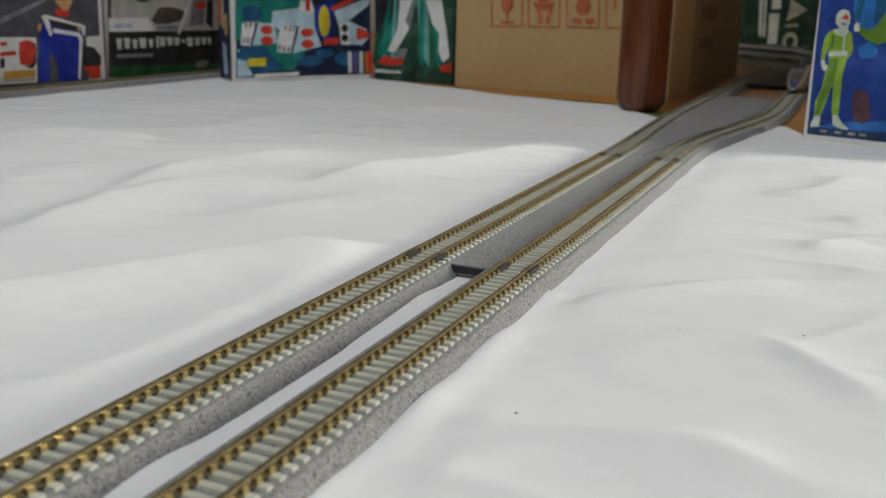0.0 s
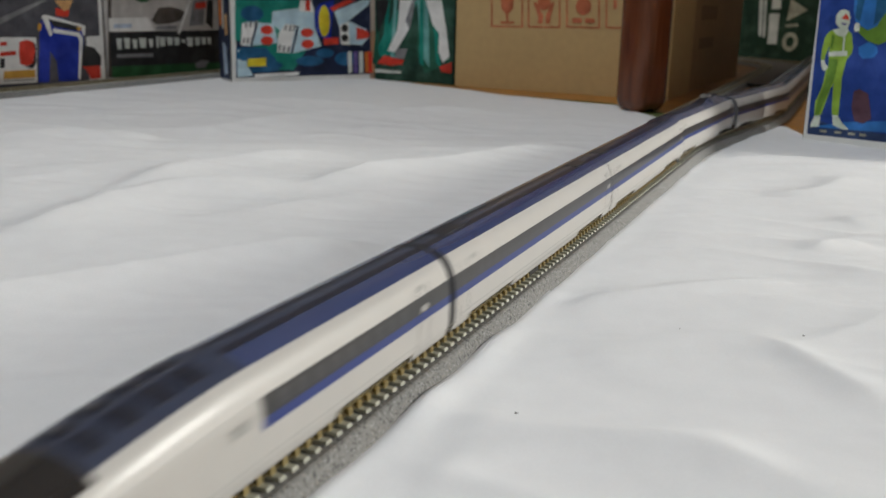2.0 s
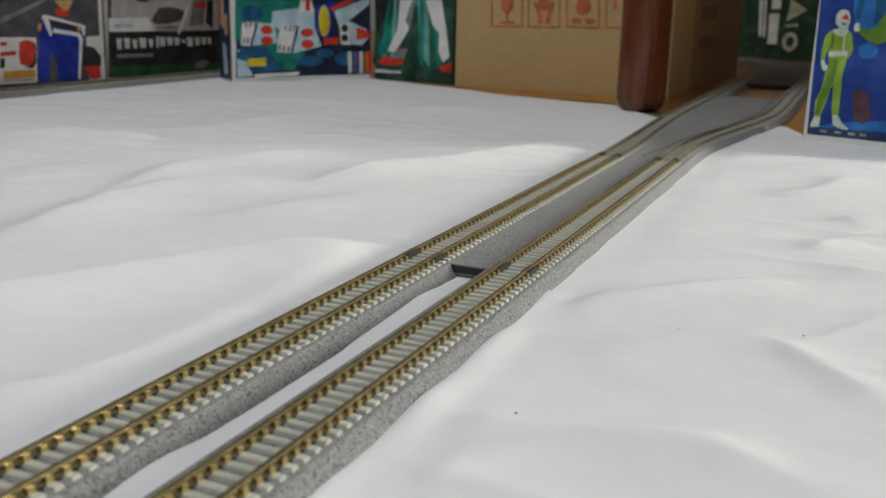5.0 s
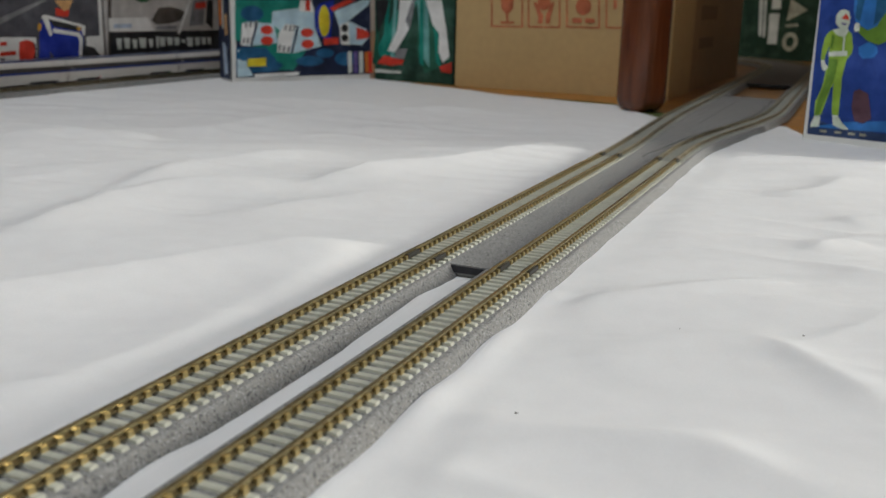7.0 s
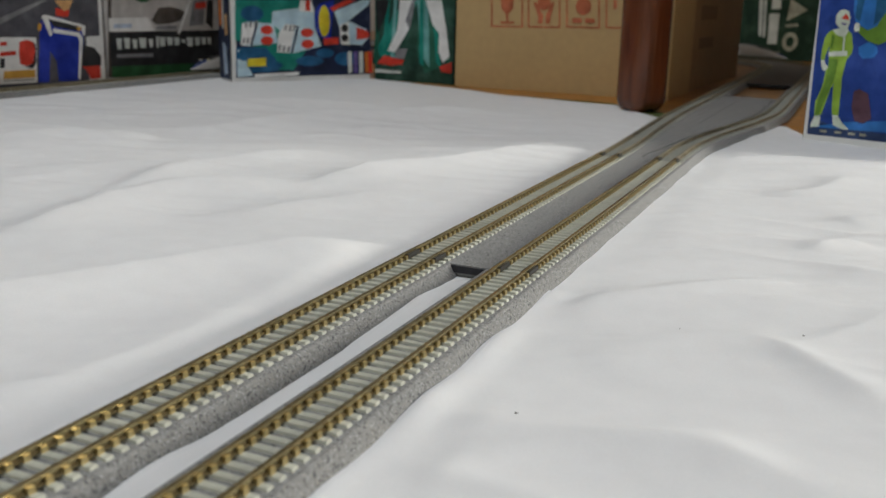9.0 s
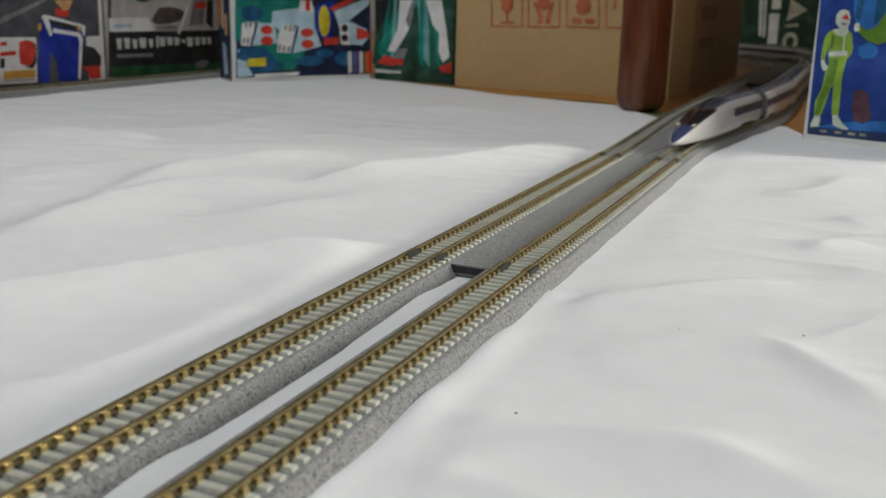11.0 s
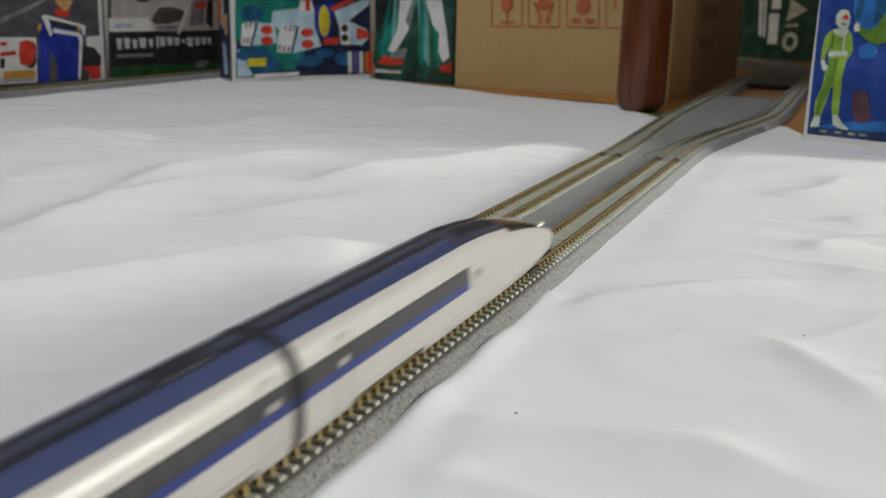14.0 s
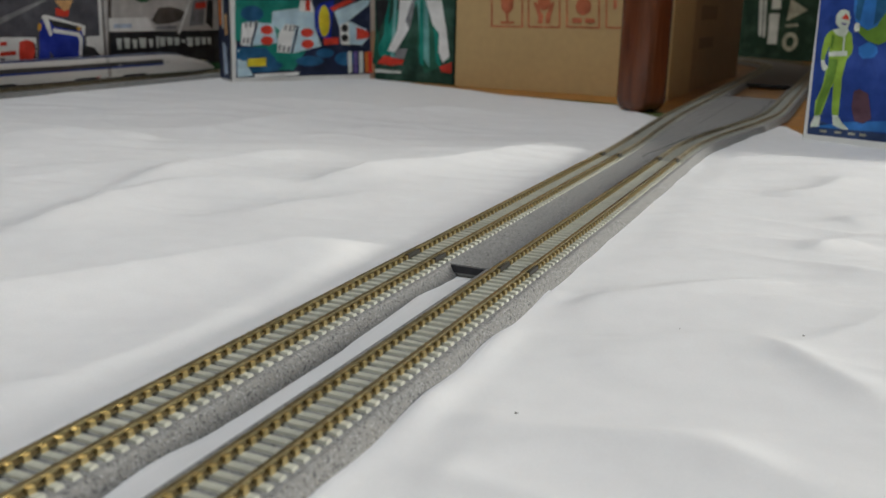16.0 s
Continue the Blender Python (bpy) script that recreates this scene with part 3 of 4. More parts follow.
def middle_car():
    car = empty("train_car", label="white and blue bullet train car with dark windows", category="model train", group="cars of the train")
    h = MID_LEN / 2
    ys = np.linspace(-h, h, 12)
    for side in (-1, 1):
        for a, b in ((-h, -66.5), (-34, 34), (66.5, h)):
            strip("skirt", SKIRT, np.linspace(a, b, 3), side, train_white, car)
        strip("side_panel", LOWER, ys, side, train_white, car)
        strip("blue_stripe", STRIPE, ys, side, train_blue, car, label="bright blue stripe")
        strip("window_band", BAND, ys, side, train_band, car, label="dark grey window band")
        strip("side_panel", UPPER, ys, side, train_white, car)
        strip("roof_line", LINE, ys, side, train_roof_dark, car)
        strip("roof", ROOF, ys, side, train_roof, car, label="glossy blue-grey roof edge")
        put("side_seam", [(side * x, y, z) for y in (-h, h) for x, z in ((10.54, 6.1), (10.57, 6.4))], [(0, 1, 3, 2)], [train_grey], None, car)
        put("skirt_seam", [(side * x, y, z) for y in (-33, 33) for x, z in ((10.2, 4.35), (10.3, 4.7))], [(0, 1, 3, 2)], [train_grey], None, car)
    full_arch("roof_crown", [CROWN], ys, train_crown, car, label="dark navy middle of the roof")
    for y in (-h, h):
        end_wall(car, y)
    for y in (-50, 50):
        bogie(car, y)
    block_part("gangway", (0, -h - 0.9, 13), (13, 2.0, 18), train_under, car, 0.3, "dark rubber gangway bellows")
    side_details(car, -h, h, -63, 63, 3.3, 2.5)
    vents(car, (-71, 64))
    doors(car, (-71.5, 71.5))
    for y in (-60, 60):
        block_part("roof_hatch", (0, y, 23.75), (5.0, 14, 0.6), train_roof_dark, car, 0.2)
    return car


def lead_car():
    car = empty("train_lead_car", label="long-nosed bullet train end car with black cockpit glass", category="model train", group="cars of the train")
    tip, h = LEAD_LEN / 2 + 3.0, LEAD_LEN / 2
    front = tip - NOSE
    straight = np.linspace(-h, front, 8)
    u = np.linspace(0, 1, 46)
    nose = front + NOSE * (1 - (1 - u) ** 1.8)
    body = np.concatenate([straight[:-1], nose])
    glass_a, glass_b = tip - 62.0, tip - 23.0
    for side in (-1, 1):
        for a, b in ((-h, -66.5), (-34, 20)):
            strip("skirt", SKIRT, np.linspace(a, b, 16), side, train_white, car, tip)
        strip("nose_skirt", SKIRT, np.concatenate([[20.2], nose[nose > 20.2]]), side, train_white, car, tip)
        strip("side_panel", LOWER, body, side, train_white, car, tip)
        strip("blue_stripe", STRIPE, straight, side, train_blue, car, tip, label="bright blue stripe")
        strip("window_band", BAND, straight, side, train_band, car, tip, label="dark grey window band")
        strip("nose_cheek", (5, 8), nose, side, train_white, car, tip)
        strip("side_panel", UPPER, body, side, train_white, car, tip)
        strip("roof_line", LINE, straight, side, train_roof_dark, car, tip)
        strip("roof", ROOF, straight, side, train_roof, car, tip, label="glossy blue-grey roof edge")
    full_arch("roof_crown", [CROWN], straight, train_crown, car, tip, label="dark navy middle of the roof")
    TOP = [ROOF, LINE, CROWN]
    WIDE = [(10, 11), ROOF, LINE, CROWN]
    full_arch("roof_front", TOP, np.concatenate([[front], nose[(nose > front) & (nose < glass_a)], [glass_a]]), train_crown, car, tip, label="dark navy roof behind the cockpit")
    full_arch("cockpit_glass", WIDE, np.concatenate([[glass_a], nose[(nose > glass_a) & (nose < glass_b)], [glass_b]]), train_glass, car, tip, 0.04, "black tinted cockpit canopy")
    full_arch("nose_hood", WIDE, np.concatenate([[glass_b], nose[nose > glass_b]]), train_roof, car, tip, 0.03, label="blue-grey hood of the nose")
    # dark roof panels behind the cockpit
    for k in range(4):
        y = glass_a - 5 - k * 7.0
        w, top, low = taper(y, tip)
        for sx in (-3.0, 3.0):
            rim = [(0.9, 0.06), (3.0, -0.26), (5.2, -1.02), (5.2, -1.6), (0.9, -0.6)]
            verts = [(math.copysign(x, sx), y + dy, top + z) for dy in (-2.6, 2.6) for x, z in rim]
            put("roof_panel", verts, [(e, (e + 1) % 5, 5 + (e + 1) % 5, 5 + e) for e in range(5)] + [(4, 3, 2, 1, 0), (5, 6, 7, 8, 9)], [train_roof_dark], None, car)
    for sx in (-1, 1):
        y = glass_b - 1.0
        w, top, low = taper(y, tip)
        bm = bmesh.new()
        bmesh.ops.create_uvsphere(bm, u_segments=14, v_segments=8, radius=1.0,
                                  matrix=Matrix.Translation((sx * 7.0 * w, y, low + (23.0 - 2.5) * (top - low) / 21.6)) @ Matrix.Diagonal((1.0, 3.2, 0.75, 1)))
        part("headlight", bm, lamp_lens, car, "pale yellow headlight lens")
    for side in (-1, 1):
        verts = []
        for y in np.linspace(30, tip - 6, 20):
            w, top, low = taper(y, tip)
            for z in (4.35, 4.6):
                verts.append((side * 10.25 * w, y, low + (z - 2.5) * (top - low) / 21.6))
        low_edge = []
        for y in np.linspace(front - 60, tip - 14, 24):
            w, top, low = taper(y, tip)
            for z in (6.1, 6.35):
                low_edge.append((side * (10.53) * w, y, low + (z - 2.5) * (top - low) / 21.6))
        put("side_seam", low_edge, [(2 * i, 2 * i + 1, 2 * i + 3, 2 * i + 2) for i in range(23)], [train_grey], None, car)
        yw = front + 6.0
        w, top, low = taper(yw, tip)
        put("door_mark", [(side * 10.75 * w, yw + dy, low + (z - 2.5) * (top - low) / 21.6) for dy, z in ((-2.6, 13.0), (2.6, 13.0), (2.6, 15.0), (-2.6, 15.0))],
            [(0, 1, 2, 3)], [train_grey], None, car, "small grey printed mark")
        put("nose_seam", verts, [(2 * i, 2 * i + 1, 2 * i + 3, 2 * i + 2) for i in range(19)], [train_grey], None, car)
    end_wall(car, -h)
    for y in (-50, 50):
        bogie(car, y)
    side_details(car, -h, h, -63, front - 5, 3.3, 2.5)
    vents(car, (-71,))
    doors(car, (-71.5,))
    return car


CARS = []
first = lead_car()
mid = middle_car()
CARS.append((first, LEAD_LEN / 2, False))
for k in range(7):
    ob = mid if k == 0 else copy_thing(mid, Matrix.Identity(4))
    CARS.append((ob, LEAD_PITCH + MID_PITCH * (k + 0.5), False))
last = copy_thing(first, Matrix.Identity(4))
CARS.append((last, LEAD_PITCH + MID_PITCH * 7 + LEAD_PITCH - LEAD_LEN / 2, True))


def pantograph_cover(car, y):
    """A raised fairing on the roof with the folded current collector on it."""
    prof = [(-22, 24.0, 4.4), (-16, 25.7, 3.6), (-8, 26.7, 3.0), (3, 27.2, 2.6), (11, 26.9, 2.4), (18, 25.5, 2.4), (25, 24.3, 2.5), (31, 23.75, 2.6)]
    ring = lambda dy, z, w: [(-7.2, y + dy, 21.9), (-w - 0.7, y + dy, z - 0.6), (-w, y + dy, z), (w, y + dy, z), (w + 0.7, y + dy, z - 0.6), (7.2, y + dy, 21.9)]
    verts = [v for row in prof for v in ring(*row)]
    n = len(prof)
    faces = [(6 * i + k, 6 * i + k + 1, 6 * i + k + 7, 6 * i + k + 6) for i in range(n - 1) for k in range(5)]
    faces += [tuple(range(5, -1, -1)), tuple(range(6 * n - 6, 6 * n))]
    f = put("fairing", verts, faces, [train_roof], None, car, "raised blue-grey fairing on the roof")
    ramp = prof[3:]
    verts = [(sx * (w + 0.15), y + dy, z + 0.1) for dy, z, w in ramp for sx in (-1, 1)]
    put("fairing_cover", verts, [(2 * i, 2 * i + 1, 2 * i + 3, 2 * i + 2) for i in range(len(ramp) - 1)], [train_roof_dark], None, f, "black ramp of the fairing")
    block_part("collector", (0, y - 4, 27.3), (6.4, 15, 0.9), train_roof_dark, f, 0.3, "folded black current collector")
    block_part("collector_bar", (0, y + 9, 27.5), (7.4, 1.6, 0.8), train_grey, f, 0.2, "pale grey collector bar")
    for sx in (-1, 1):
        block_part("insulator", (sx * 2.2, y + 4.5, 27.85), (1.4, 4.4, 0.9), train_grey, f, 0.2)
    block_part("hinge", (0.6, y + 12.5, 27.1), (2.6, 2.4, 0.8), wheel_steel, f, 0.2)


pantograph_cover(CARS[3][0], -38)

# ---- boxes and the desk leg ----
LAYER = {}


def box(name, origin, u, width, depth, height, mat, label, category="box", lean=0.0, border=None):
    o = Vector(origin) * MM
    m = Matrix.Translation(o) @ Matrix.Rotation(math.atan2(u[1], u[0]), 4, "Z") @ Matrix.Rotation(radians(lean), 4, "Y")
    b = empty(name, m, label=label, category=category, group="boxes round the layout")
    block_part("box_body", (width / 2, depth / 2 + 0.02, height / 2), (width, depth, height), mat, b, 0.8)
    LAYER[b] = 0
    return b


def art(b, name, mat, pts):
    """A flat printed shape on the front of a box: points along its width and height."""
    LAYER[b] += 1
    y = -0.04 - 0.035 * LAYER[b]
    return put(name, [(u, y, v) for u, v in pts], [tuple(range(len(pts)))], [mat], None, b)


def art_disc(b, name, mat, c, ru, rv):
    return art(b, name, mat, [(c[0] + ru * math.cos(a), c[1] + rv * math.sin(a)) for a in np.linspace(0, 2 * math.pi, 25)[:-1]])


pilot_box = box("toy_box", (-612, 392, FLOOR), (0, 1), 260, 60, 190, ink_slate, "toy kit box with blue figure and red title on white")
mecha_box = box("toy_box", (-612, 657, FLOOR), (0, 1), 188, 55, 185, ink_mist, "grey and green toy kit box with pale title bars")
ship_box = box("toy_box", (-529, 754, FLOOR), (93, 140), 168, 38, 180, box_white, "toy kit box with pale spaceship on teal and navy")
robot_box = box("toy_box", (-436, 905, FLOOR), (105, -14), 109, 40, 185, ink_forest, "dark green toy kit box with white robot legs")
carton_box = box("carton", (-320, 878, FLOOR), (238, -12), 239, 96, 270, carton_card, "brown cardboard carton with red handling marks", "carton")
back_carton = box("carton", (-315, 975, FLOOR), (238, -12), 232, 324, 262, carton_dark, "darker brown cardboard carton with faded print", "carton")
rail_box = box("train_set_box", (-130, 1785, FLOOR), (1, -0.02), 190, 60, 200, ink_deepgreen, "dark green train set box with pale lettering bars")
blue_box = box("toy_box", (61, 631, -7.6), (55, -25), 140, 36, 260, box_white, "blue toy kit box with green suited figure, white edges", lean=0.0)
art(pilot_box, "white_panel", ink_white, [(112.0, 51.9), (175.9, 50.4), (172.5, 9.1), (106.8, 10.4)])
art(pilot_box, "white_panel", ink_white, [(237.5, 49.6), (257.3, 50.3), (259.2, 6.2), (237.7, 7.0)])
art(pilot_box, "grey_streak", ink_grey, [(130.6, 60.3), (193.7, 84.2), (185.0, 84.1), (131.3, 66.1)])
art(pilot_box, "red_bar", ink_red, [(135.1, 47.4), (142.4, 47.2), (142.0, 44.2), (134.6, 43.5)])
art(pilot_box, "red_bar", ink_red, [(134.0, 38.6), (151.4, 38.9), (151.0, 35.4), (133.5, 34.6)])
art(pilot_box, "black_bar", ink_black, [(133.3, 32.6), (138.2, 32.9), (137.2, 24.5), (132.3, 24.2)])
art(pilot_box, "red_block", ink_red, [(156.0, 46.4), (164.0, 48.7), (171.5, 46.4), (173.2, 38.2), (169.3, 27.0), (161.2, 24.8), (155.0, 27.1), (154.2, 36.3)])
art(pilot_box, "black_shade", ink_black, [(171.5, 46.4), (174.4, 43.3), (173.2, 26.8), (168.7, 22.3), (159.8, 23.8), (169.3, 27.0), (173.2, 38.2)])
art(pilot_box, "gold_bar", ink_gold, [(135.6, 21.5), (171.2, 21.1), (170.4, 13.9), (134.8, 14.5)])
art(pilot_box, "blue_shape", ink_blue, [(181.3, 63.7), (188.7, 69.8), (202.2, 68.7), (232.0, 61.1), (234.8, 52.4), (225.0, 7.8), (198.4, 8.4), (197.7, 27.7), (190.5, 37.5), (186.7, 8.7), (173.8, 9.0)])
art(pilot_box, "white_stripe", ink_white, [(183.4, 69.8), (188.8, 70.8), (237.1, 60.5), (236.2, 51.3), (233.2, 51.3), (232.4, 57.8), (192.3, 65.7), (194.9, 52.1), (192.0, 51.1)])
art(pilot_box, "white_stripe", ink_white, [(195.6, 58.4), (229.0, 53.6), (232.9, 48.1), (225.9, 8.9), (222.9, 9.1), (228.2, 46.0), (225.8, 50.4), (196.5, 54.2)])
art(pilot_box, "black_band", ink_black, [(191.1, 67.2), (229.6, 59.5), (227.7, 55.2), (197.1, 59.9)])
art(pilot_box, "red_shape", ink_red, [(201.0, 77.1), (218.3, 75.0), (216.2, 68.7), (200.9, 69.8)])
art(pilot_box, "tan_shape", ink_tan, [(200.5, 84.3), (223.6, 84.6), (218.4, 76.1), (211.1, 74.0), (202.3, 82.3)])
art(pilot_box, "gold_shape", ink_gold, [(178.6, 62.7), (183.3, 63.2), (181.9, 56.5), (177.9, 56.6)])
art(pilot_box, "gold_shape", ink_gold, [(226.8, 60.1), (231.8, 58.9), (230.6, 55.2), (226.3, 55.8)])
art(pilot_box, "black_shape", ink_black, [(232.2, 41.5), (246.9, 38.9), (255.3, 29.7), (254.4, 20.7), (230.1, 20.8)])
art(pilot_box, "red_shape", ink_red, [(228.6, 20.9), (252.8, 20.8), (253.2, 8.3), (239.3, 8.0), (234.2, 17.3)])
art(pilot_box, "grey_bar", ink_grey, [(134.7, 13.5), (168.9, 12.4), (168.8, 11.4), (134.5, 12.5)])
art(pilot_box, "white_edge", ink_white, [(256.2, 101.3), (260.8, 101.4), (259.2, 6.2), (254.5, 6.5)])
art(mecha_box, "dark_edge", ink_umber, [(6.6, 101.7), (11.4, 101.8), (4.7, 7.9), (-0.8, 8.2)])
art(mecha_box, "dark_panel", ink_black, [(5.1, 53.4), (197.7, 52.6), (195.2, 13.2), (3.4, 18.9)])
art(mecha_box, "green_panel", ink_green, [(5.0, 18.8), (195.3, 14.6), (194.6, 2.5), (3.9, 7.4)])
art(mecha_box, "white_panel", ink_white, [(4.9, 67.4), (63.1, 67.7), (72.5, 53.4), (3.6, 54.0)])
art(mecha_box, "blue_bar", ink_paleblue, [(11.4, 61.2), (37.7, 61.5), (37.3, 57.4), (11.1, 57.2)])
art_disc(mecha_box, "green_disc", ink_green, (56.4, 90.4), 14.8, 6.9)
art(mecha_box, "brown_patch", ink_umber, [(68.1, 64.7), (79.9, 77.8), (98.3, 79.1), (115.1, 76.7), (124.4, 73.0), (116.0, 64.4), (96.8, 60.9), (74.8, 59.9)])
art(mecha_box, "grey_bar", ink_grey, [(74.7, 58.7), (108.0, 59.0), (107.6, 54.7), (74.4, 54.6)])
art(mecha_box, "white_stripe", ink_white, [(131.3, 86.7), (135.2, 86.7), (112.9, 49.0), (108.2, 49.7)])
art(mecha_box, "grey_block", ink_grey, [(139.2, 86.8), (159.4, 87.0), (155.4, 59.1), (129.2, 58.1)])
art(mecha_box, "red_bar", ink_red, [(142.0, 83.7), (161.4, 85.2), (160.9, 78.2), (141.5, 76.8)])
art(mecha_box, "black_stripe", ink_black, [(163.5, 87.1), (174.0, 87.2), (171.8, 53.7), (159.7, 61.6)])
art(mecha_box, "title_bar", ink_pale, [(13.3, 47.0), (21.1, 46.8), (20.0, 35.4), (14.6, 35.6)])
art(mecha_box, "title_bar", ink_pale, [(23.9, 47.3), (33.2, 47.1), (32.2, 36.1), (25.4, 36.3)])
art(mecha_box, "title_bar", ink_pale, [(36.2, 45.3), (43.6, 45.1), (42.8, 35.8), (37.9, 35.9)])
art(mecha_box, "title_bar", ink_pale, [(46.5, 46.8), (57.6, 46.5), (56.6, 35.9), (48.2, 36.2)])
art(mecha_box, "title_bar", ink_pale, [(61.1, 45.3), (68.2, 45.1), (67.4, 36.1), (63.0, 36.3)])
art(mecha_box, "title_bar", ink_pale, [(72.9, 48.0), (77.2, 47.9), (76.2, 35.3), (73.7, 35.3)])
art(mecha_box, "title_bar", ink_pale, [(78.2, 46.7), (87.7, 46.5), (86.9, 36.7), (79.2, 37.0)])
art(mecha_box, "title_bar", ink_pale, [(90.1, 46.4), (99.8, 46.2), (99.1, 37.6), (91.3, 37.8)])
art(mecha_box, "title_bar", ink_pale, [(102.2, 46.1), (111.4, 45.9), (110.7, 37.2), (103.4, 37.5)])
art(mecha_box, "title_bar", ink_pale, [(113.5, 43.4), (121.2, 43.2), (120.9, 39.5), (115.1, 39.6)])
art(mecha_box, "title_bar", ink_pale, [(123.4, 45.7), (134.4, 45.4), (133.7, 35.3), (124.6, 35.6)])
art(mecha_box, "title_bar", ink_pale, [(137.2, 45.3), (146.9, 45.1), (146.3, 36.2), (138.6, 36.4)])
art(mecha_box, "title_bar", ink_pale, [(149.3, 45.1), (157.6, 44.9), (157.0, 36.5), (150.8, 36.7)])
art(mecha_box, "title_bar", ink_pale, [(159.6, 44.8), (167.2, 44.7), (166.7, 36.9), (161.2, 37.0)])
art(mecha_box, "grey_bar", ink_grey, [(11.8, 31.1), (66.9, 30.2), (66.6, 26.0), (11.5, 27.6)])
art(mecha_box, "grey_shape", ink_grey, [(136.1, 16.0), (148.6, 19.3), (163.0, 17.4), (154.1, 10.0), (137.7, 10.2)])
art(ship_box, "night_field", ink_navy, [(6.9, 134.1), (167.6, 141.3), (168.7, 6.9), (3.5, 5.9)])
art(ship_box, "teal_field", ink_teal, [(5.2, 88.0), (86.2, 89.7), (99.4, 53.0), (71.2, 13.2), (48.2, 13.6), (38.2, 34.6), (3.7, 46.8)])
art(ship_box, "navy_field", ink_navy, [(86.2, 89.7), (167.0, 91.4), (167.2, 8.9), (71.1, 12.0), (90.8, 34.3)])
art(ship_box, "blue_field", ink_blue2, [(4.7, 38.4), (38.3, 38.3), (49.8, 25.9), (53.5, 12.3), (3.7, 10.8)])
art(ship_box, "pale_shape", ink_ice, [(5.9, 36.0), (21.2, 33.5), (15.6, 21.5), (22.9, 8.0), (4.8, 6.5)])
art_disc(ship_box, "cloud_disc", ink_blue2, (23.8, 74.2), 12.9, 8.3)
art_disc(ship_box, "cloud_disc", ink_blue2, (14.6, 30.0), 10.3, 6.0)
art_disc(ship_box, "cloud_disc", ink_blue2, (90.7, 23.0), 16.8, 5.6)
art_disc(ship_box, "cloud_disc", ink_blue2, (136.2, 25.0), 14.6, 7.7)
art_disc(ship_box, "cloud_disc", ink_blue2, (109.7, 31.6), 11.4, 5.1)
art_disc(ship_box, "cloud_disc", ink_blue2, (44.3, 18.6), 13.4, 5.0)
art(ship_box, "pale_hull", ink_ice, [(47.2, 76.9), (77.9, 81.0), (96.3, 78.9), (99.3, 40.5), (82.6, 36.8), (58.5, 52.9), (45.6, 64.9)])
art(ship_box, "pale_nacelle", ink_ice, [(11.9, 63.4), (17.1, 65.9), (48.2, 63.7), (52.9, 43.1), (18.8, 39.6), (9.8, 40.8)])
art(ship_box, "white_nacelle", ink_white, [(11.9, 63.4), (31.2, 65.4), (21.4, 40.8), (9.8, 40.8)])
art(ship_box, "pale_nacelle", ink_ice, [(53.2, 52.9), (62.1, 63.8), (98.1, 59.2), (104.9, 39.2), (71.5, 31.9), (51.4, 33.3)])
art(ship_box, "white_nacelle", ink_white, [(53.2, 52.9), (62.1, 63.8), (74.9, 62.1), (66.1, 32.0), (51.4, 33.3)])
art(ship_box, "navy_stripe", ink_navy, [(28.0, 64.8), (30.5, 64.8), (22.7, 40.8), (20.1, 40.8)])
art(ship_box, "navy_stripe", ink_navy, [(75.5, 61.5), (78.2, 61.5), (70.2, 32.5), (67.5, 32.6)])
art_disc(ship_box, "red_disc", ink_red, (40.1, 57.0), 7.2, 4.9)
art_disc(ship_box, "red_disc", ink_red, (39.8, 45.6), 7.2, 4.8)
art_disc(ship_box, "red_disc", ink_red, (87.7, 54.2), 7.6, 4.9)
art_disc(ship_box, "red_disc", ink_red, (88.2, 41.8), 7.6, 4.9)
art(ship_box, "vent_bar", ink_grey, [(15.8, 65.2), (18.3, 65.3), (16.9, 59.3), (14.3, 59.3)])
art(ship_box, "vent_bar", ink_grey, [(20.9, 65.9), (23.5, 65.9), (22.0, 59.9), (19.4, 59.9)])
art(ship_box, "vent_bar", ink_grey, [(26.1, 66.5), (28.7, 66.6), (27.2, 60.6), (24.6, 60.6)])
art(ship_box, "vent_bar", ink_grey, [(12.7, 48.6), (15.2, 48.6), (13.7, 42.6), (11.2, 42.6)])
art(ship_box, "vent_bar", ink_grey, [(17.1, 48.6), (19.7, 48.6), (18.2, 42.6), (15.7, 42.6)])
art(ship_box, "vent_bar", ink_grey, [(21.6, 48.6), (24.2, 48.6), (22.7, 42.6), (20.2, 42.6)])
art(ship_box, "vent_bar", ink_grey, [(61.4, 62.6), (64.1, 62.6), (62.6, 56.5), (59.9, 56.5)])
art(ship_box, "vent_bar", ink_grey, [(66.8, 62.1), (69.5, 62.1), (68.0, 56.0), (65.3, 55.9)])
art(ship_box, "vent_bar", ink_grey, [(71.5, 62.1), (74.2, 62.1), (72.7, 56.0), (70.0, 56.0)])
art(ship_box, "vent_bar", ink_grey, [(53.6, 41.3), (56.2, 41.3), (54.7, 35.1), (52.1, 35.1)])
art(ship_box, "vent_bar", ink_grey, [(58.9, 40.0), (61.6, 40.0), (60.1, 33.9), (57.4, 33.9)])
art(ship_box, "vent_bar", ink_grey, [(64.2, 39.4), (67.0, 39.4), (65.5, 33.2), (62.8, 33.2)])
art(ship_box, "white_mast", ink_white, [(79.5, 89.6), (93.1, 89.8), (97.0, 76.5), (77.9, 77.4)])
art(ship_box, "red_bar", ink_red, [(86.2, 89.7), (91.7, 89.8), (91.5, 77.6), (86.1, 78.7)])
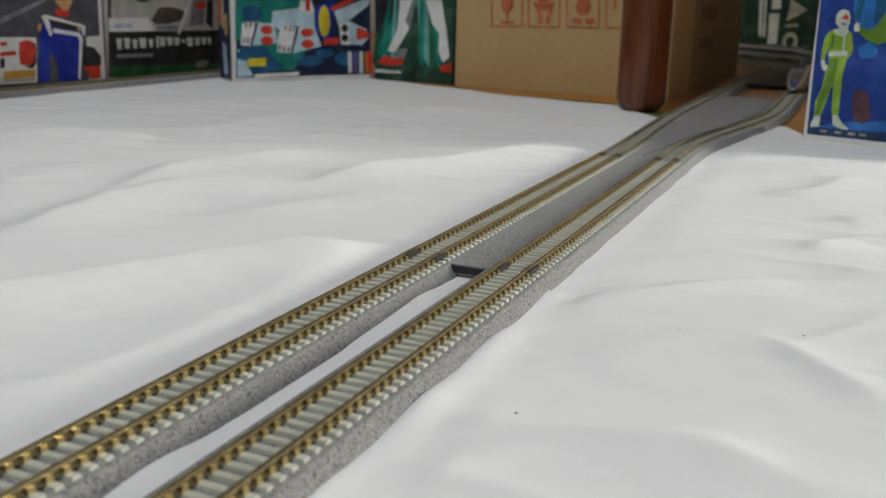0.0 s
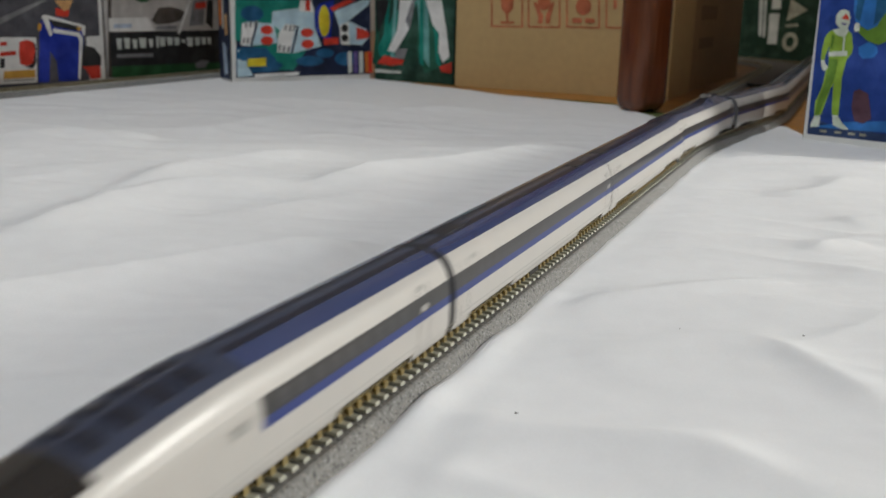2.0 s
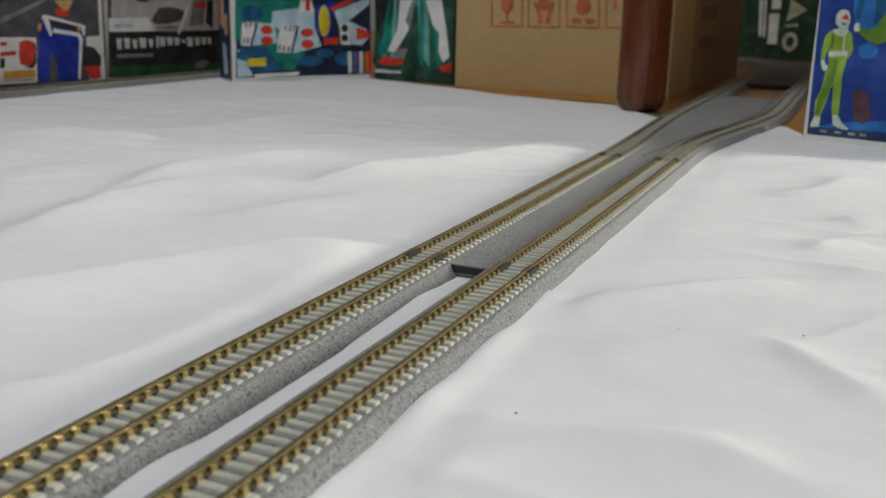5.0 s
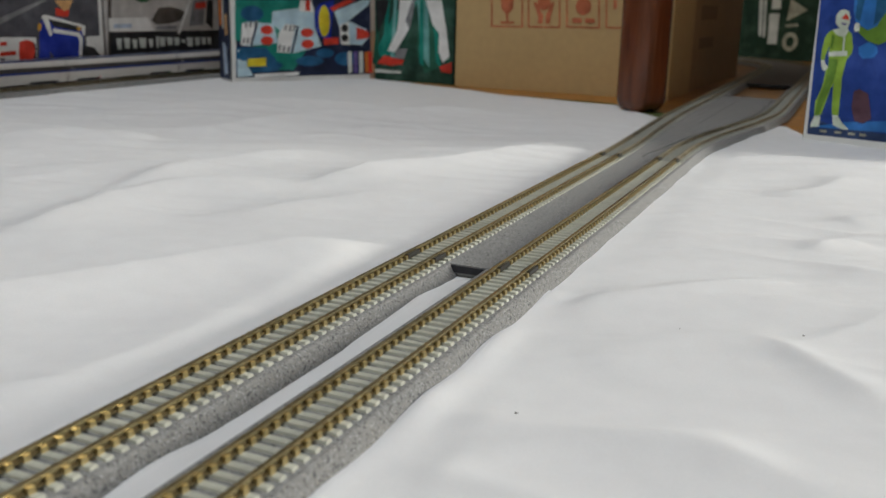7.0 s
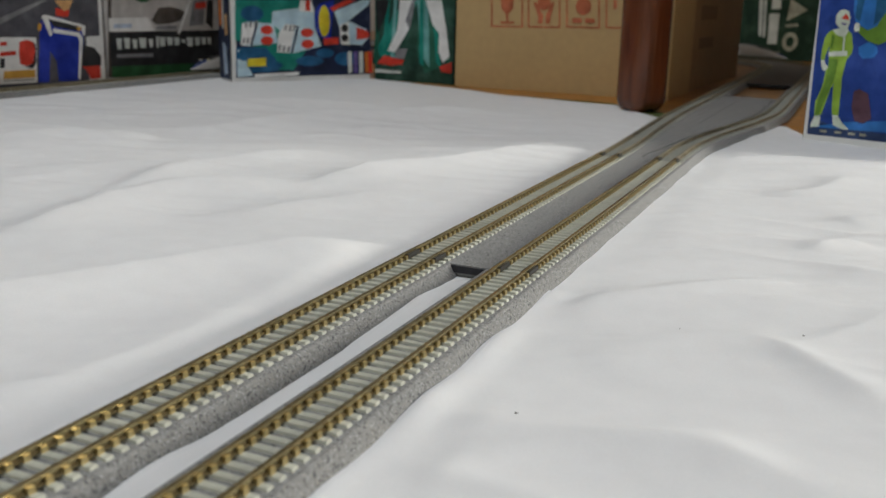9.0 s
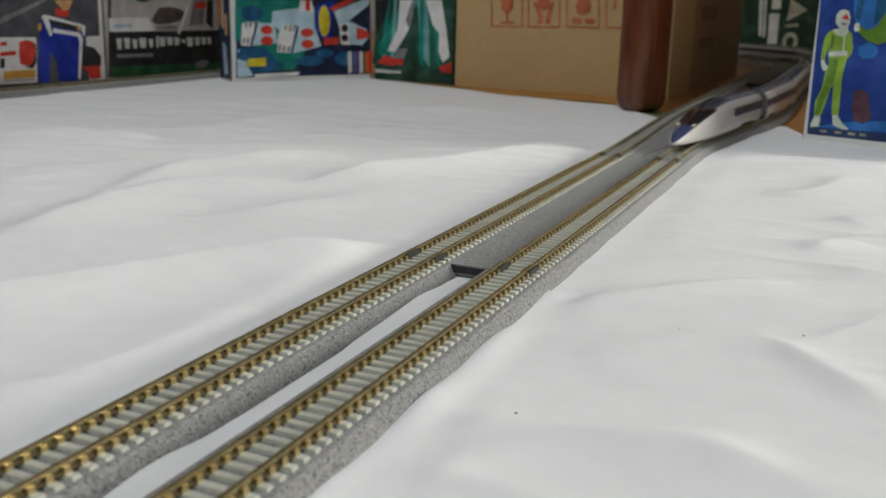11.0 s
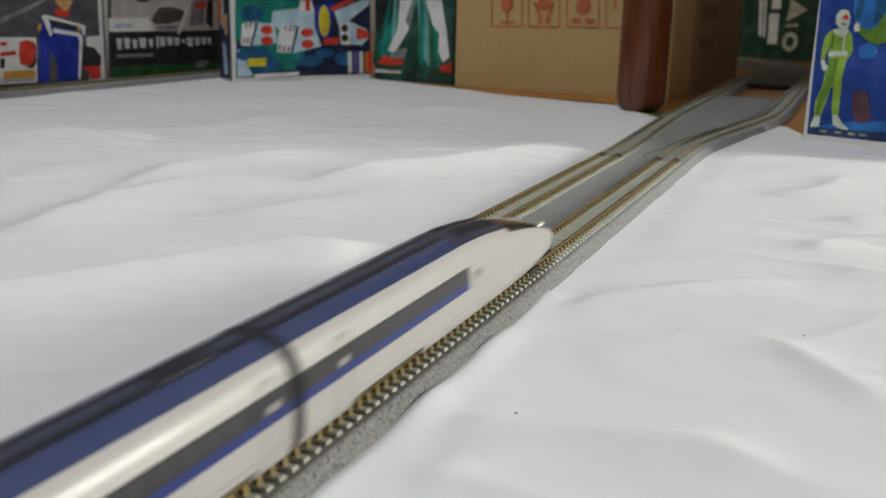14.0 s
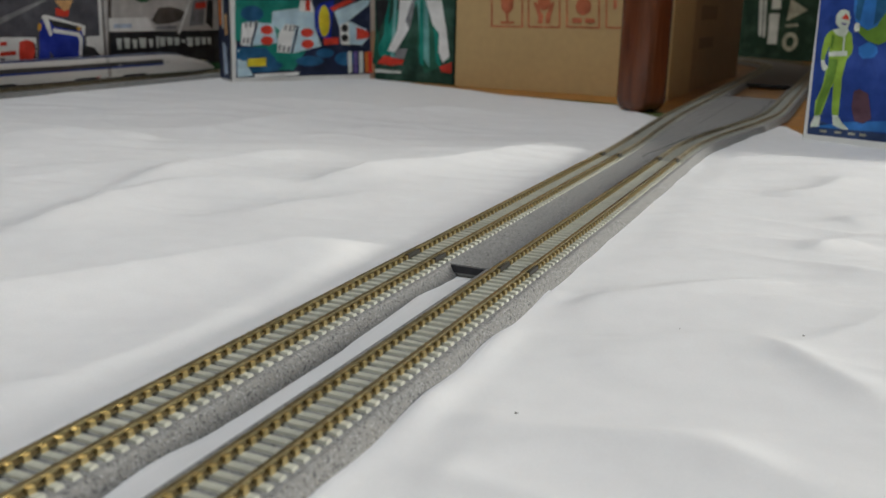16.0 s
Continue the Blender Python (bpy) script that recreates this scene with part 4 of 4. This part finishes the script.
art(ship_box, "blue_ring", ink_blue, [(97.0, 77.7), (104.1, 86.4), (120.9, 90.4), (116.2, 46.7), (103.6, 49.2), (96.8, 60.4)])
art_disc(ship_box, "yellow_disc", ink_yellow, (108.7, 67.3), 7.0, 17.3)
art(ship_box, "pale_wing", ink_ice, [(120.8, 78.0), (156.7, 91.2), (167.0, 91.4), (164.1, 85.0), (127.7, 59.3)])
art(ship_box, "red_stripe", ink_red, [(115.2, 81.7), (136.5, 90.8), (149.5, 91.0), (119.4, 78.0)])
art(ship_box, "pale_pod", ink_ice, [(127.8, 63.1), (140.7, 67.0), (162.7, 58.3), (165.6, 49.3), (156.7, 40.3), (129.1, 41.6)])
art(ship_box, "white_pod", ink_white, [(127.8, 63.1), (139.3, 67.0), (140.6, 40.3), (129.1, 41.6)])
art_disc(ship_box, "black_disc", ink_black, (134.2, 59.4), 4.3, 4.4)
art_disc(ship_box, "black_disc", ink_black, (134.1, 48.6), 4.4, 4.5)
art(ship_box, "red_nose", ink_red, [(149.4, 60.7), (162.7, 57.0), (167.1, 51.9), (162.7, 48.0), (149.4, 46.7)])
art(ship_box, "red_bar", ink_red, [(107.8, 48.0), (126.2, 49.2), (126.2, 41.7), (107.7, 40.5)])
art(ship_box, "gold_bar", ink_yellow, [(17.1, 26.3), (37.9, 27.3), (37.7, 18.1), (15.5, 17.9)])
art(ship_box, "white_bar", ink_white, [(24.3, 9.8), (76.6, 11.3), (76.5, 7.5), (24.2, 6.1)])
art(ship_box, "small_shape", ink_pale, [(137.7, 32.7), (142.8, 33.9), (143.4, 9.4), (138.3, 8.8)])
art(ship_box, "small_shape", ink_violet, [(145.0, 32.6), (150.1, 33.9), (150.8, 9.2), (145.6, 8.7)])
art(ship_box, "small_shape", ink_pale, [(152.3, 32.6), (157.5, 33.8), (158.2, 9.1), (153.0, 8.5)])
art(ship_box, "small_shape", ink_orange, [(159.7, 32.5), (164.9, 33.8), (165.7, 9.0), (160.5, 8.4)])
art(ship_box, "small_shape", ink_red, [(164.2, 32.5), (169.4, 33.7), (170.2, 8.9), (165.0, 8.3)])
art(robot_box, "green_field", ink_teal, [(4.0, 37.5), (29.5, 79.5), (52.8, 92.5), (60.5, 92.6), (39.3, 54.3), (22.0, 30.4), (7.4, 27.1)])
art(robot_box, "teal_field", ink_teal2, [(62.0, 92.6), (81.7, 93.0), (96.1, 56.4), (89.6, 18.5), (71.3, 11.1), (60.0, 32.2)])
art(robot_box, "pale_ray", ink_haze, [(58.9, 92.6), (74.2, 92.9), (77.4, 17.8), (66.3, 30.0)])
art(robot_box, "light_ray", ink_teal2, [(6.8, 110.7), (10.0, 110.7), (4.1, 15.1), (-2.5, 18.8)])
art(robot_box, "light_ray", ink_teal, [(18.0, 110.8), (22.8, 110.8), (17.2, 15.8), (10.7, 19.4)])
art(robot_box, "light_ray", ink_haze, [(29.1, 110.8), (32.2, 110.9), (28.6, 16.5), (22.1, 20.0)])
art(robot_box, "light_ray", ink_teal, [(63.2, 111.1), (67.7, 111.2), (69.6, 18.7), (63.4, 22.2)])
art(robot_box, "light_ray", ink_teal, [(76.8, 111.3), (82.8, 111.3), (92.6, 19.9), (86.4, 23.4)])
art(robot_box, "light_ray", ink_teal2, [(87.2, 111.4), (90.2, 111.4), (106.1, 20.6), (100.0, 24.1)])
art(robot_box, "dark_limb", ink_black, [(2.1, 91.6), (21.4, 91.9), (15.1, 72.7), (3.9, 53.1)])
art(robot_box, "grey_leg", ink_grey, [(40.3, 92.3), (57.4, 92.6), (50.2, 61.1), (36.2, 47.8), (29.8, 54.0)])
art(robot_box, "white_leg", ink_white, [(35.6, 92.2), (52.8, 92.5), (43.8, 69.7), (48.6, 59.7), (30.0, 33.4), (18.7, 34.2), (32.9, 59.2)])
art(robot_box, "grey_shin", ink_grey, [(33.1, 37.4), (47.4, 38.1), (42.8, 26.3), (28.5, 25.6)])
art(robot_box, "red_shape", ink_red, [(4.1, 19.1), (13.9, 28.8), (33.3, 25.8), (42.9, 25.0), (39.8, 19.7), (22.1, 17.4)])
art(robot_box, "white_leg", ink_white, [(71.1, 92.8), (92.2, 93.2), (99.0, 62.7), (104.3, 31.8), (95.5, 23.8), (89.1, 37.4), (90.1, 56.2), (80.8, 65.8)])
art(robot_box, "red_shape", ink_red, [(91.1, 19.8), (107.5, 25.7), (107.8, 13.2), (94.3, 13.7)])
art(robot_box, "title_bar", ink_pale, [(0.8, 12.3), (38.3, 11.8), (38.3, 9.2), (0.9, 8.3)])
art(carton_box, "mark_border", ink_carton_red, [(40.0, 117.5), (42.0, 117.6), (44.0, 66.0), (42.0, 66.0)])
art(carton_box, "mark_border", ink_carton_red, [(75.1, 117.8), (77.0, 117.9), (79.5, 66.5), (77.6, 66.5)])
art(carton_box, "mark_border", ink_carton_red, [(42.0, 67.7), (79.5, 68.3), (79.5, 66.5), (42.0, 66.0)])
art(carton_box, "mark_border", ink_carton_red, [(82.1, 117.9), (84.1, 117.9), (86.6, 66.8), (84.7, 66.7)])
art(carton_box, "mark_border", ink_carton_red, [(116.6, 118.2), (118.4, 118.2), (121.4, 67.3), (119.6, 67.2)])
art(carton_box, "mark_border", ink_carton_red, [(84.6, 68.5), (121.3, 69.0), (121.4, 67.3), (84.7, 66.7)])
art(carton_box, "mark_border", ink_carton_red, [(124.6, 118.3), (126.4, 118.3), (129.5, 68.1), (127.6, 68.1)])
art(carton_box, "mark_border", ink_carton_red, [(158.9, 118.6), (160.7, 118.6), (164.2, 68.1), (162.4, 68.0)])
art(carton_box, "mark_border", ink_carton_red, [(127.5, 69.8), (164.1, 69.8), (164.2, 68.1), (127.6, 68.1)])
art(carton_box, "mark_border", ink_carton_red, [(166.6, 118.6), (168.4, 118.6), (171.9, 68.9), (170.1, 68.9)])
art(carton_box, "mark_border", ink_carton_red, [(198.5, 118.9), (200.2, 118.9), (204.2, 68.8), (202.4, 68.8)])
art(carton_box, "mark_border", ink_carton_red, [(170.0, 70.5), (204.0, 70.5), (204.2, 68.8), (170.1, 68.9)])
art(carton_box, "glass_mark", ink_carton_red, [(52.0, 97.4), (67.7, 97.6), (67.0, 85.5), (62.0, 80.1), (59.4, 80.0), (53.9, 85.2)])
art(carton_box, "glass_mark", ink_carton_red, [(59.3, 80.6), (61.9, 80.7), (62.3, 72.5), (59.7, 72.4)])
art(carton_box, "glass_mark", ink_carton_red, [(53.1, 72.2), (68.8, 72.7), (69.0, 70.3), (53.2, 69.8)])
art_disc(carton_box, "round_mark", ink_carton_red, (101.9, 92.0), 7.5, 6.8)
art(carton_box, "care_mark", ink_carton_red, [(89.8, 92.9), (93.0, 92.9), (101.9, 79.4), (101.1, 71.3), (96.0, 71.1), (96.3, 78.1)])
art(carton_box, "care_mark", ink_carton_red, [(113.7, 93.4), (110.6, 93.3), (104.4, 79.4), (104.9, 71.4), (109.9, 71.5), (110.2, 78.4)])
art_disc(carton_box, "round_mark", ink_carton_red, (145.3, 89.5), 8.4, 8.4)
art(carton_box, "bar_mark", ink_carton_red, [(134.4, 78.0), (144.2, 78.2), (144.5, 73.1), (133.5, 73.4)])
art(carton_box, "bar_mark", ink_carton_red, [(147.8, 78.3), (157.5, 78.0), (159.0, 73.6), (148.2, 73.2)])
art(carton_box, "bar_mark", ink_carton_red, [(176.4, 96.8), (179.9, 96.9), (180.6, 88.1), (177.0, 88.0)])
art(rail_box, "pale_bar", ink_pale, [(30.9, 129.1), (37.9, 129.2), (43.0, 43.6), (36.9, 44.4)])
art(rail_box, "pale_bar", ink_pale, [(41.0, 119.2), (45.0, 119.2), (49.3, 41.7), (45.3, 41.6)])
art(rail_box, "pale_bar", ink_pale, [(53.9, 129.4), (69.7, 129.7), (71.7, 93.5), (55.8, 93.1)])
art(rail_box, "pale_bar", ink_pale, [(52.7, 84.9), (70.6, 85.3), (70.8, 30.1), (54.7, 29.5)])
art(rail_box, "pale_shape", ink_khaki, [(84.1, 71.5), (87.4, 111.9), (118.9, 92.6)])
art(rail_box, "pale_shape", ink_khaki, [(82.8, 65.4), (104.2, 68.0), (104.8, 63.0), (83.3, 61.3)])
art_disc(rail_box, "pale_ring", ink_khaki, (94.1, 35.1), 13.8, 17.3)
art_disc(rail_box, "ring_core", ink_deepgreen, (94.1, 35.1), 6.9, 9.2)
art(blue_box, "base_field", ink_royal, [(0.6, 111.5), (89.7, 111.1), (105.7, 5.5), (3.0, 4.2)])
art(blue_box, "blue_field", ink_royal, [(0.8, 111.5), (89.7, 111.1), (104.9, 14.5), (2.9, 18.5)])
art(blue_box, "dark_field", ink_navy2, [(3.0, 4.3), (2.9, 16.5), (19.1, 12.6), (56.0, 10.5), (104.0, 15.8), (105.8, 5.8)])
art(blue_box, "floor_glow", ink_sky, [(5.8, 9.6), (30.0, 15.5), (56.7, 19.0), (90.0, 20.5), (90.4, 14.1), (58.4, 11.6), (31.9, 10.4)])
art(blue_box, "sky_shape", ink_sky, [(24.6, 111.4), (55.4, 111.2), (50.6, 84.9), (36.7, 77.7), (27.4, 83.3), (25.2, 90.7)])
art(blue_box, "robe_fold", ink_blue2, [(27.0, 111.4), (33.4, 111.2), (30.6, 82.9), (27.0, 85.7)])
art(blue_box, "robe_fold", ink_blue2, [(40.0, 111.4), (49.4, 111.2), (46.6, 86.9), (40.0, 80.7)])
art(blue_box, "glow_patch", ink_sky, [(32.1, 66.4), (38.5, 70.4), (44.2, 67.7), (45.6, 63.8), (43.1, 60.1), (36.0, 58.9), (33.0, 61.5)])
art(blue_box, "green_suit", ink_lime, [(9.4, 75.2), (12.4, 77.2), (16.9, 73.6), (20.5, 73.4), (22.8, 77.2), (26.2, 75.1), (28.3, 65.8), (28.0, 62.0), (25.4, 58.5), (24.6, 55.4), (23.3, 44.5), (23.9, 36.9), (24.1, 27.2), (24.3, 19.4), (19.4, 19.6), (18.6, 28.6), (17.9, 39.5), (18.1, 41.1), (16.2, 37.0), (14.1, 28.2), (12.0, 18.9), (6.8, 17.5), (6.3, 27.5), (9.9, 37.7), (11.2, 49.5), (12.5, 52.3), (12.0, 59.2), (11.4, 66.1), (9.5, 59.1), (9.1, 56.0), (6.5, 57.0), (6.5, 63.6), (7.5, 71.3)])
art(blue_box, "suit_shade", ink_leaf, [(12.4, 58.0), (19.0, 57.5), (18.4, 45.0), (16.0, 38.0), (13.2, 29.0), (10.2, 19.0), (7.2, 18.2), (8.0, 28.0), (11.4, 39.0), (12.4, 50.0)])
art(blue_box, "suit_shade", ink_leaf, [(12.4, 74.5), (14.6, 73.0), (14.0, 64.5), (12.2, 64.5)])
art(blue_box, "helmet", ink_mint, [(14.2, 81.5), (13.8, 87.1), (15.8, 90.1), (19.3, 91.0), (22.6, 89.5), (24.0, 85.5), (23.5, 80.6), (22.7, 78.0), (17.9, 77.8)])
art(blue_box, "red_shape", ink_red, [(17.7, 84.9), (20.4, 88.4), (23.2, 85.1), (23.0, 84.0)])
art(blue_box, "violet_shape", ink_violet, [(18.1, 82.3), (22.1, 81.7), (21.5, 80.6), (18.7, 80.8)])
art(blue_box, "pale_collar", ink_mint, [(12.4, 77.2), (15.2, 74.3), (19.4, 72.9), (22.8, 74.2), (23.9, 77.6), (18.6, 78.6)])
art(blue_box, "pale_stripe", ink_mint, [(20.7, 73.4), (21.9, 73.4), (22.5, 62.9), (21.3, 62.8)])
art(blue_box, "pale_belt", ink_mint, [(11.6, 62.3), (24.6, 63.7), (25.1, 60.3), (12.0, 59.2)])
art(blue_box, "pale_glove", ink_mint, [(6.6, 56.2), (9.4, 56.8), (10.2, 54.1), (12.9, 52.3), (11.2, 49.5), (8.7, 49.7)])
art(blue_box, "pale_boot", ink_mint, [(7.2, 17.6), (11.7, 18.1), (11.5, 10.4), (4.9, 9.3), (5.3, 12.2)])
art(blue_box, "pale_boot", ink_mint, [(20.3, 19.3), (23.9, 19.7), (27.3, 15.3), (33.2, 10.5), (28.0, 10.3), (21.2, 12.7)])
art(blue_box, "green_arm", ink_leaf, [(30.0, 81.2), (36.7, 77.7), (42.3, 80.5), (47.1, 89.0), (56.5, 92.0), (58.5, 74.4), (45.2, 68.5), (37.2, 71.1), (30.8, 76.0)])
art(blue_box, "pale_glove", ink_mint, [(27.6, 81.4), (29.0, 82.6), (30.8, 81.9), (31.4, 77.2), (28.4, 76.3), (27.3, 78.5)])
art(blue_box, "brown_shape", ink_plum, [(33.1, 36.9), (36.8, 38.7), (43.0, 36.2), (45.1, 29.1), (47.6, 19.8), (42.4, 15.8), (35.9, 17.1), (33.0, 26.1)])
art(blue_box, "pale_bar", ink_khaki, [(12.5, 8.3), (17.5, 8.5), (17.7, 6.9), (12.7, 6.7)])
art(blue_box, "pale_bar", ink_khaki, [(23.3, 8.5), (28.1, 8.7), (28.3, 7.1), (23.5, 6.9)])
art(blue_box, "pale_bar", ink_khaki, [(33.0, 8.7), (37.7, 8.8), (37.9, 7.3), (33.2, 7.1)])
art(blue_box, "pale_bar", ink_khaki, [(40.9, 8.8), (45.6, 9.0), (45.8, 7.4), (41.1, 7.3)])


def side_art(b, name, mat, pts):
    """A flat printed shape on the end of a box: points along its depth and height."""
    LAYER[b] += 1
    x = -0.05 - 0.03 * LAYER[b]
    return put(name, [(x, d, v) for d, v in pts], [tuple(range(len(pts)))], [mat], None, b)


side_art(ship_box, "dark_panel", ink_navy, [(3, 4), (36, 4), (36, 176), (3, 176)])
side_art(ship_box, "grey_shape", ink_paleblue, [(10, 10), (22, 8), (26, 44), (14, 40)])
side_art(ship_box, "tan_shape", ink_tan, [(8, 52), (16, 50), (16, 72), (8, 74)])
side_art(ship_box, "pale_shape", ink_pale, [(19, 58), (23, 57), (23, 96), (19, 96)])
side_art(ship_box, "red_shape", ink_orange, [(25, 62), (33, 60), (33, 100), (25, 98)])


def end_bars(b, width, bars, mat):
    """Flat printed bars on the far end of a box: depth, height, length and thickness of each."""
    for d, v, ln, th in bars:
        put("lettering_bar", [(width + 0.08, d, v), (width + 0.08, d + ln, v), (width + 0.08, d + ln, v + th), (width + 0.08, d, v + th)], [(0, 1, 2, 3)], [mat], None, b)


end_bars(back_carton, 232, [(60, 78, 90, 16), (60, 46, 80, 12)], ink_print)


def low_table():
    d = empty("low_table", label="dark red-brown varnished low table leg standing on floor", category="table")
    turn = math.atan2(-20, 32)
    block_part("leg", (-82.5, 746.5, 250 + FLOOR / 2), (38, 38, 500 - FLOOR), leg_wood, d, 13.0, turn=turn)
    block_part("leg", (-120, 1350, 250 + FLOOR / 2), (38, 38, 500 - FLOOR), leg_wood, d, 4.0)
    # unseen panel, added to keep the east light off cartons and far track
    block_part("side_panel", (330, 1045, 250 + FLOOR / 2), (22, 650, 500 - FLOOR), leg_wood, d, 2.0)
    # unseen top over the leg, height and depth set to shade the far floor
    block_part("table_top", (105, 1045, 512), (500, 670, 24), leg_wood, d, 3.0)


low_table()


# ---- what moves ----
SPEED = [0.010192940307, -0.433897846731, 6.266257998525, -30.860561773076, 544.300941507753, -948.870879047237]


def nose_at(t):
    """Distance of the nose along the loop, in millimetres, from the near straight's zero."""
    return float(np.polyval(SPEED, t))


def car_pose(s, back, turned):
    a, b = on_loop(s - back + 50), on_loop(s - back - 50)
    c, d = (a + b) / 2, a - b
    if turned:
        d = -d
    return Matrix.Translation((c[0] * MM, c[1] * MM, 0)) @ Matrix.Rotation(math.atan2(d[1], d[0]) - math.pi / 2, 4, "Z")


def motions():
    for ob, back, turned in CARS:
        walk(ob, [(k / 10, car_pose(nose_at(k / 10), back, turned)) for k in range(161)])


motions()
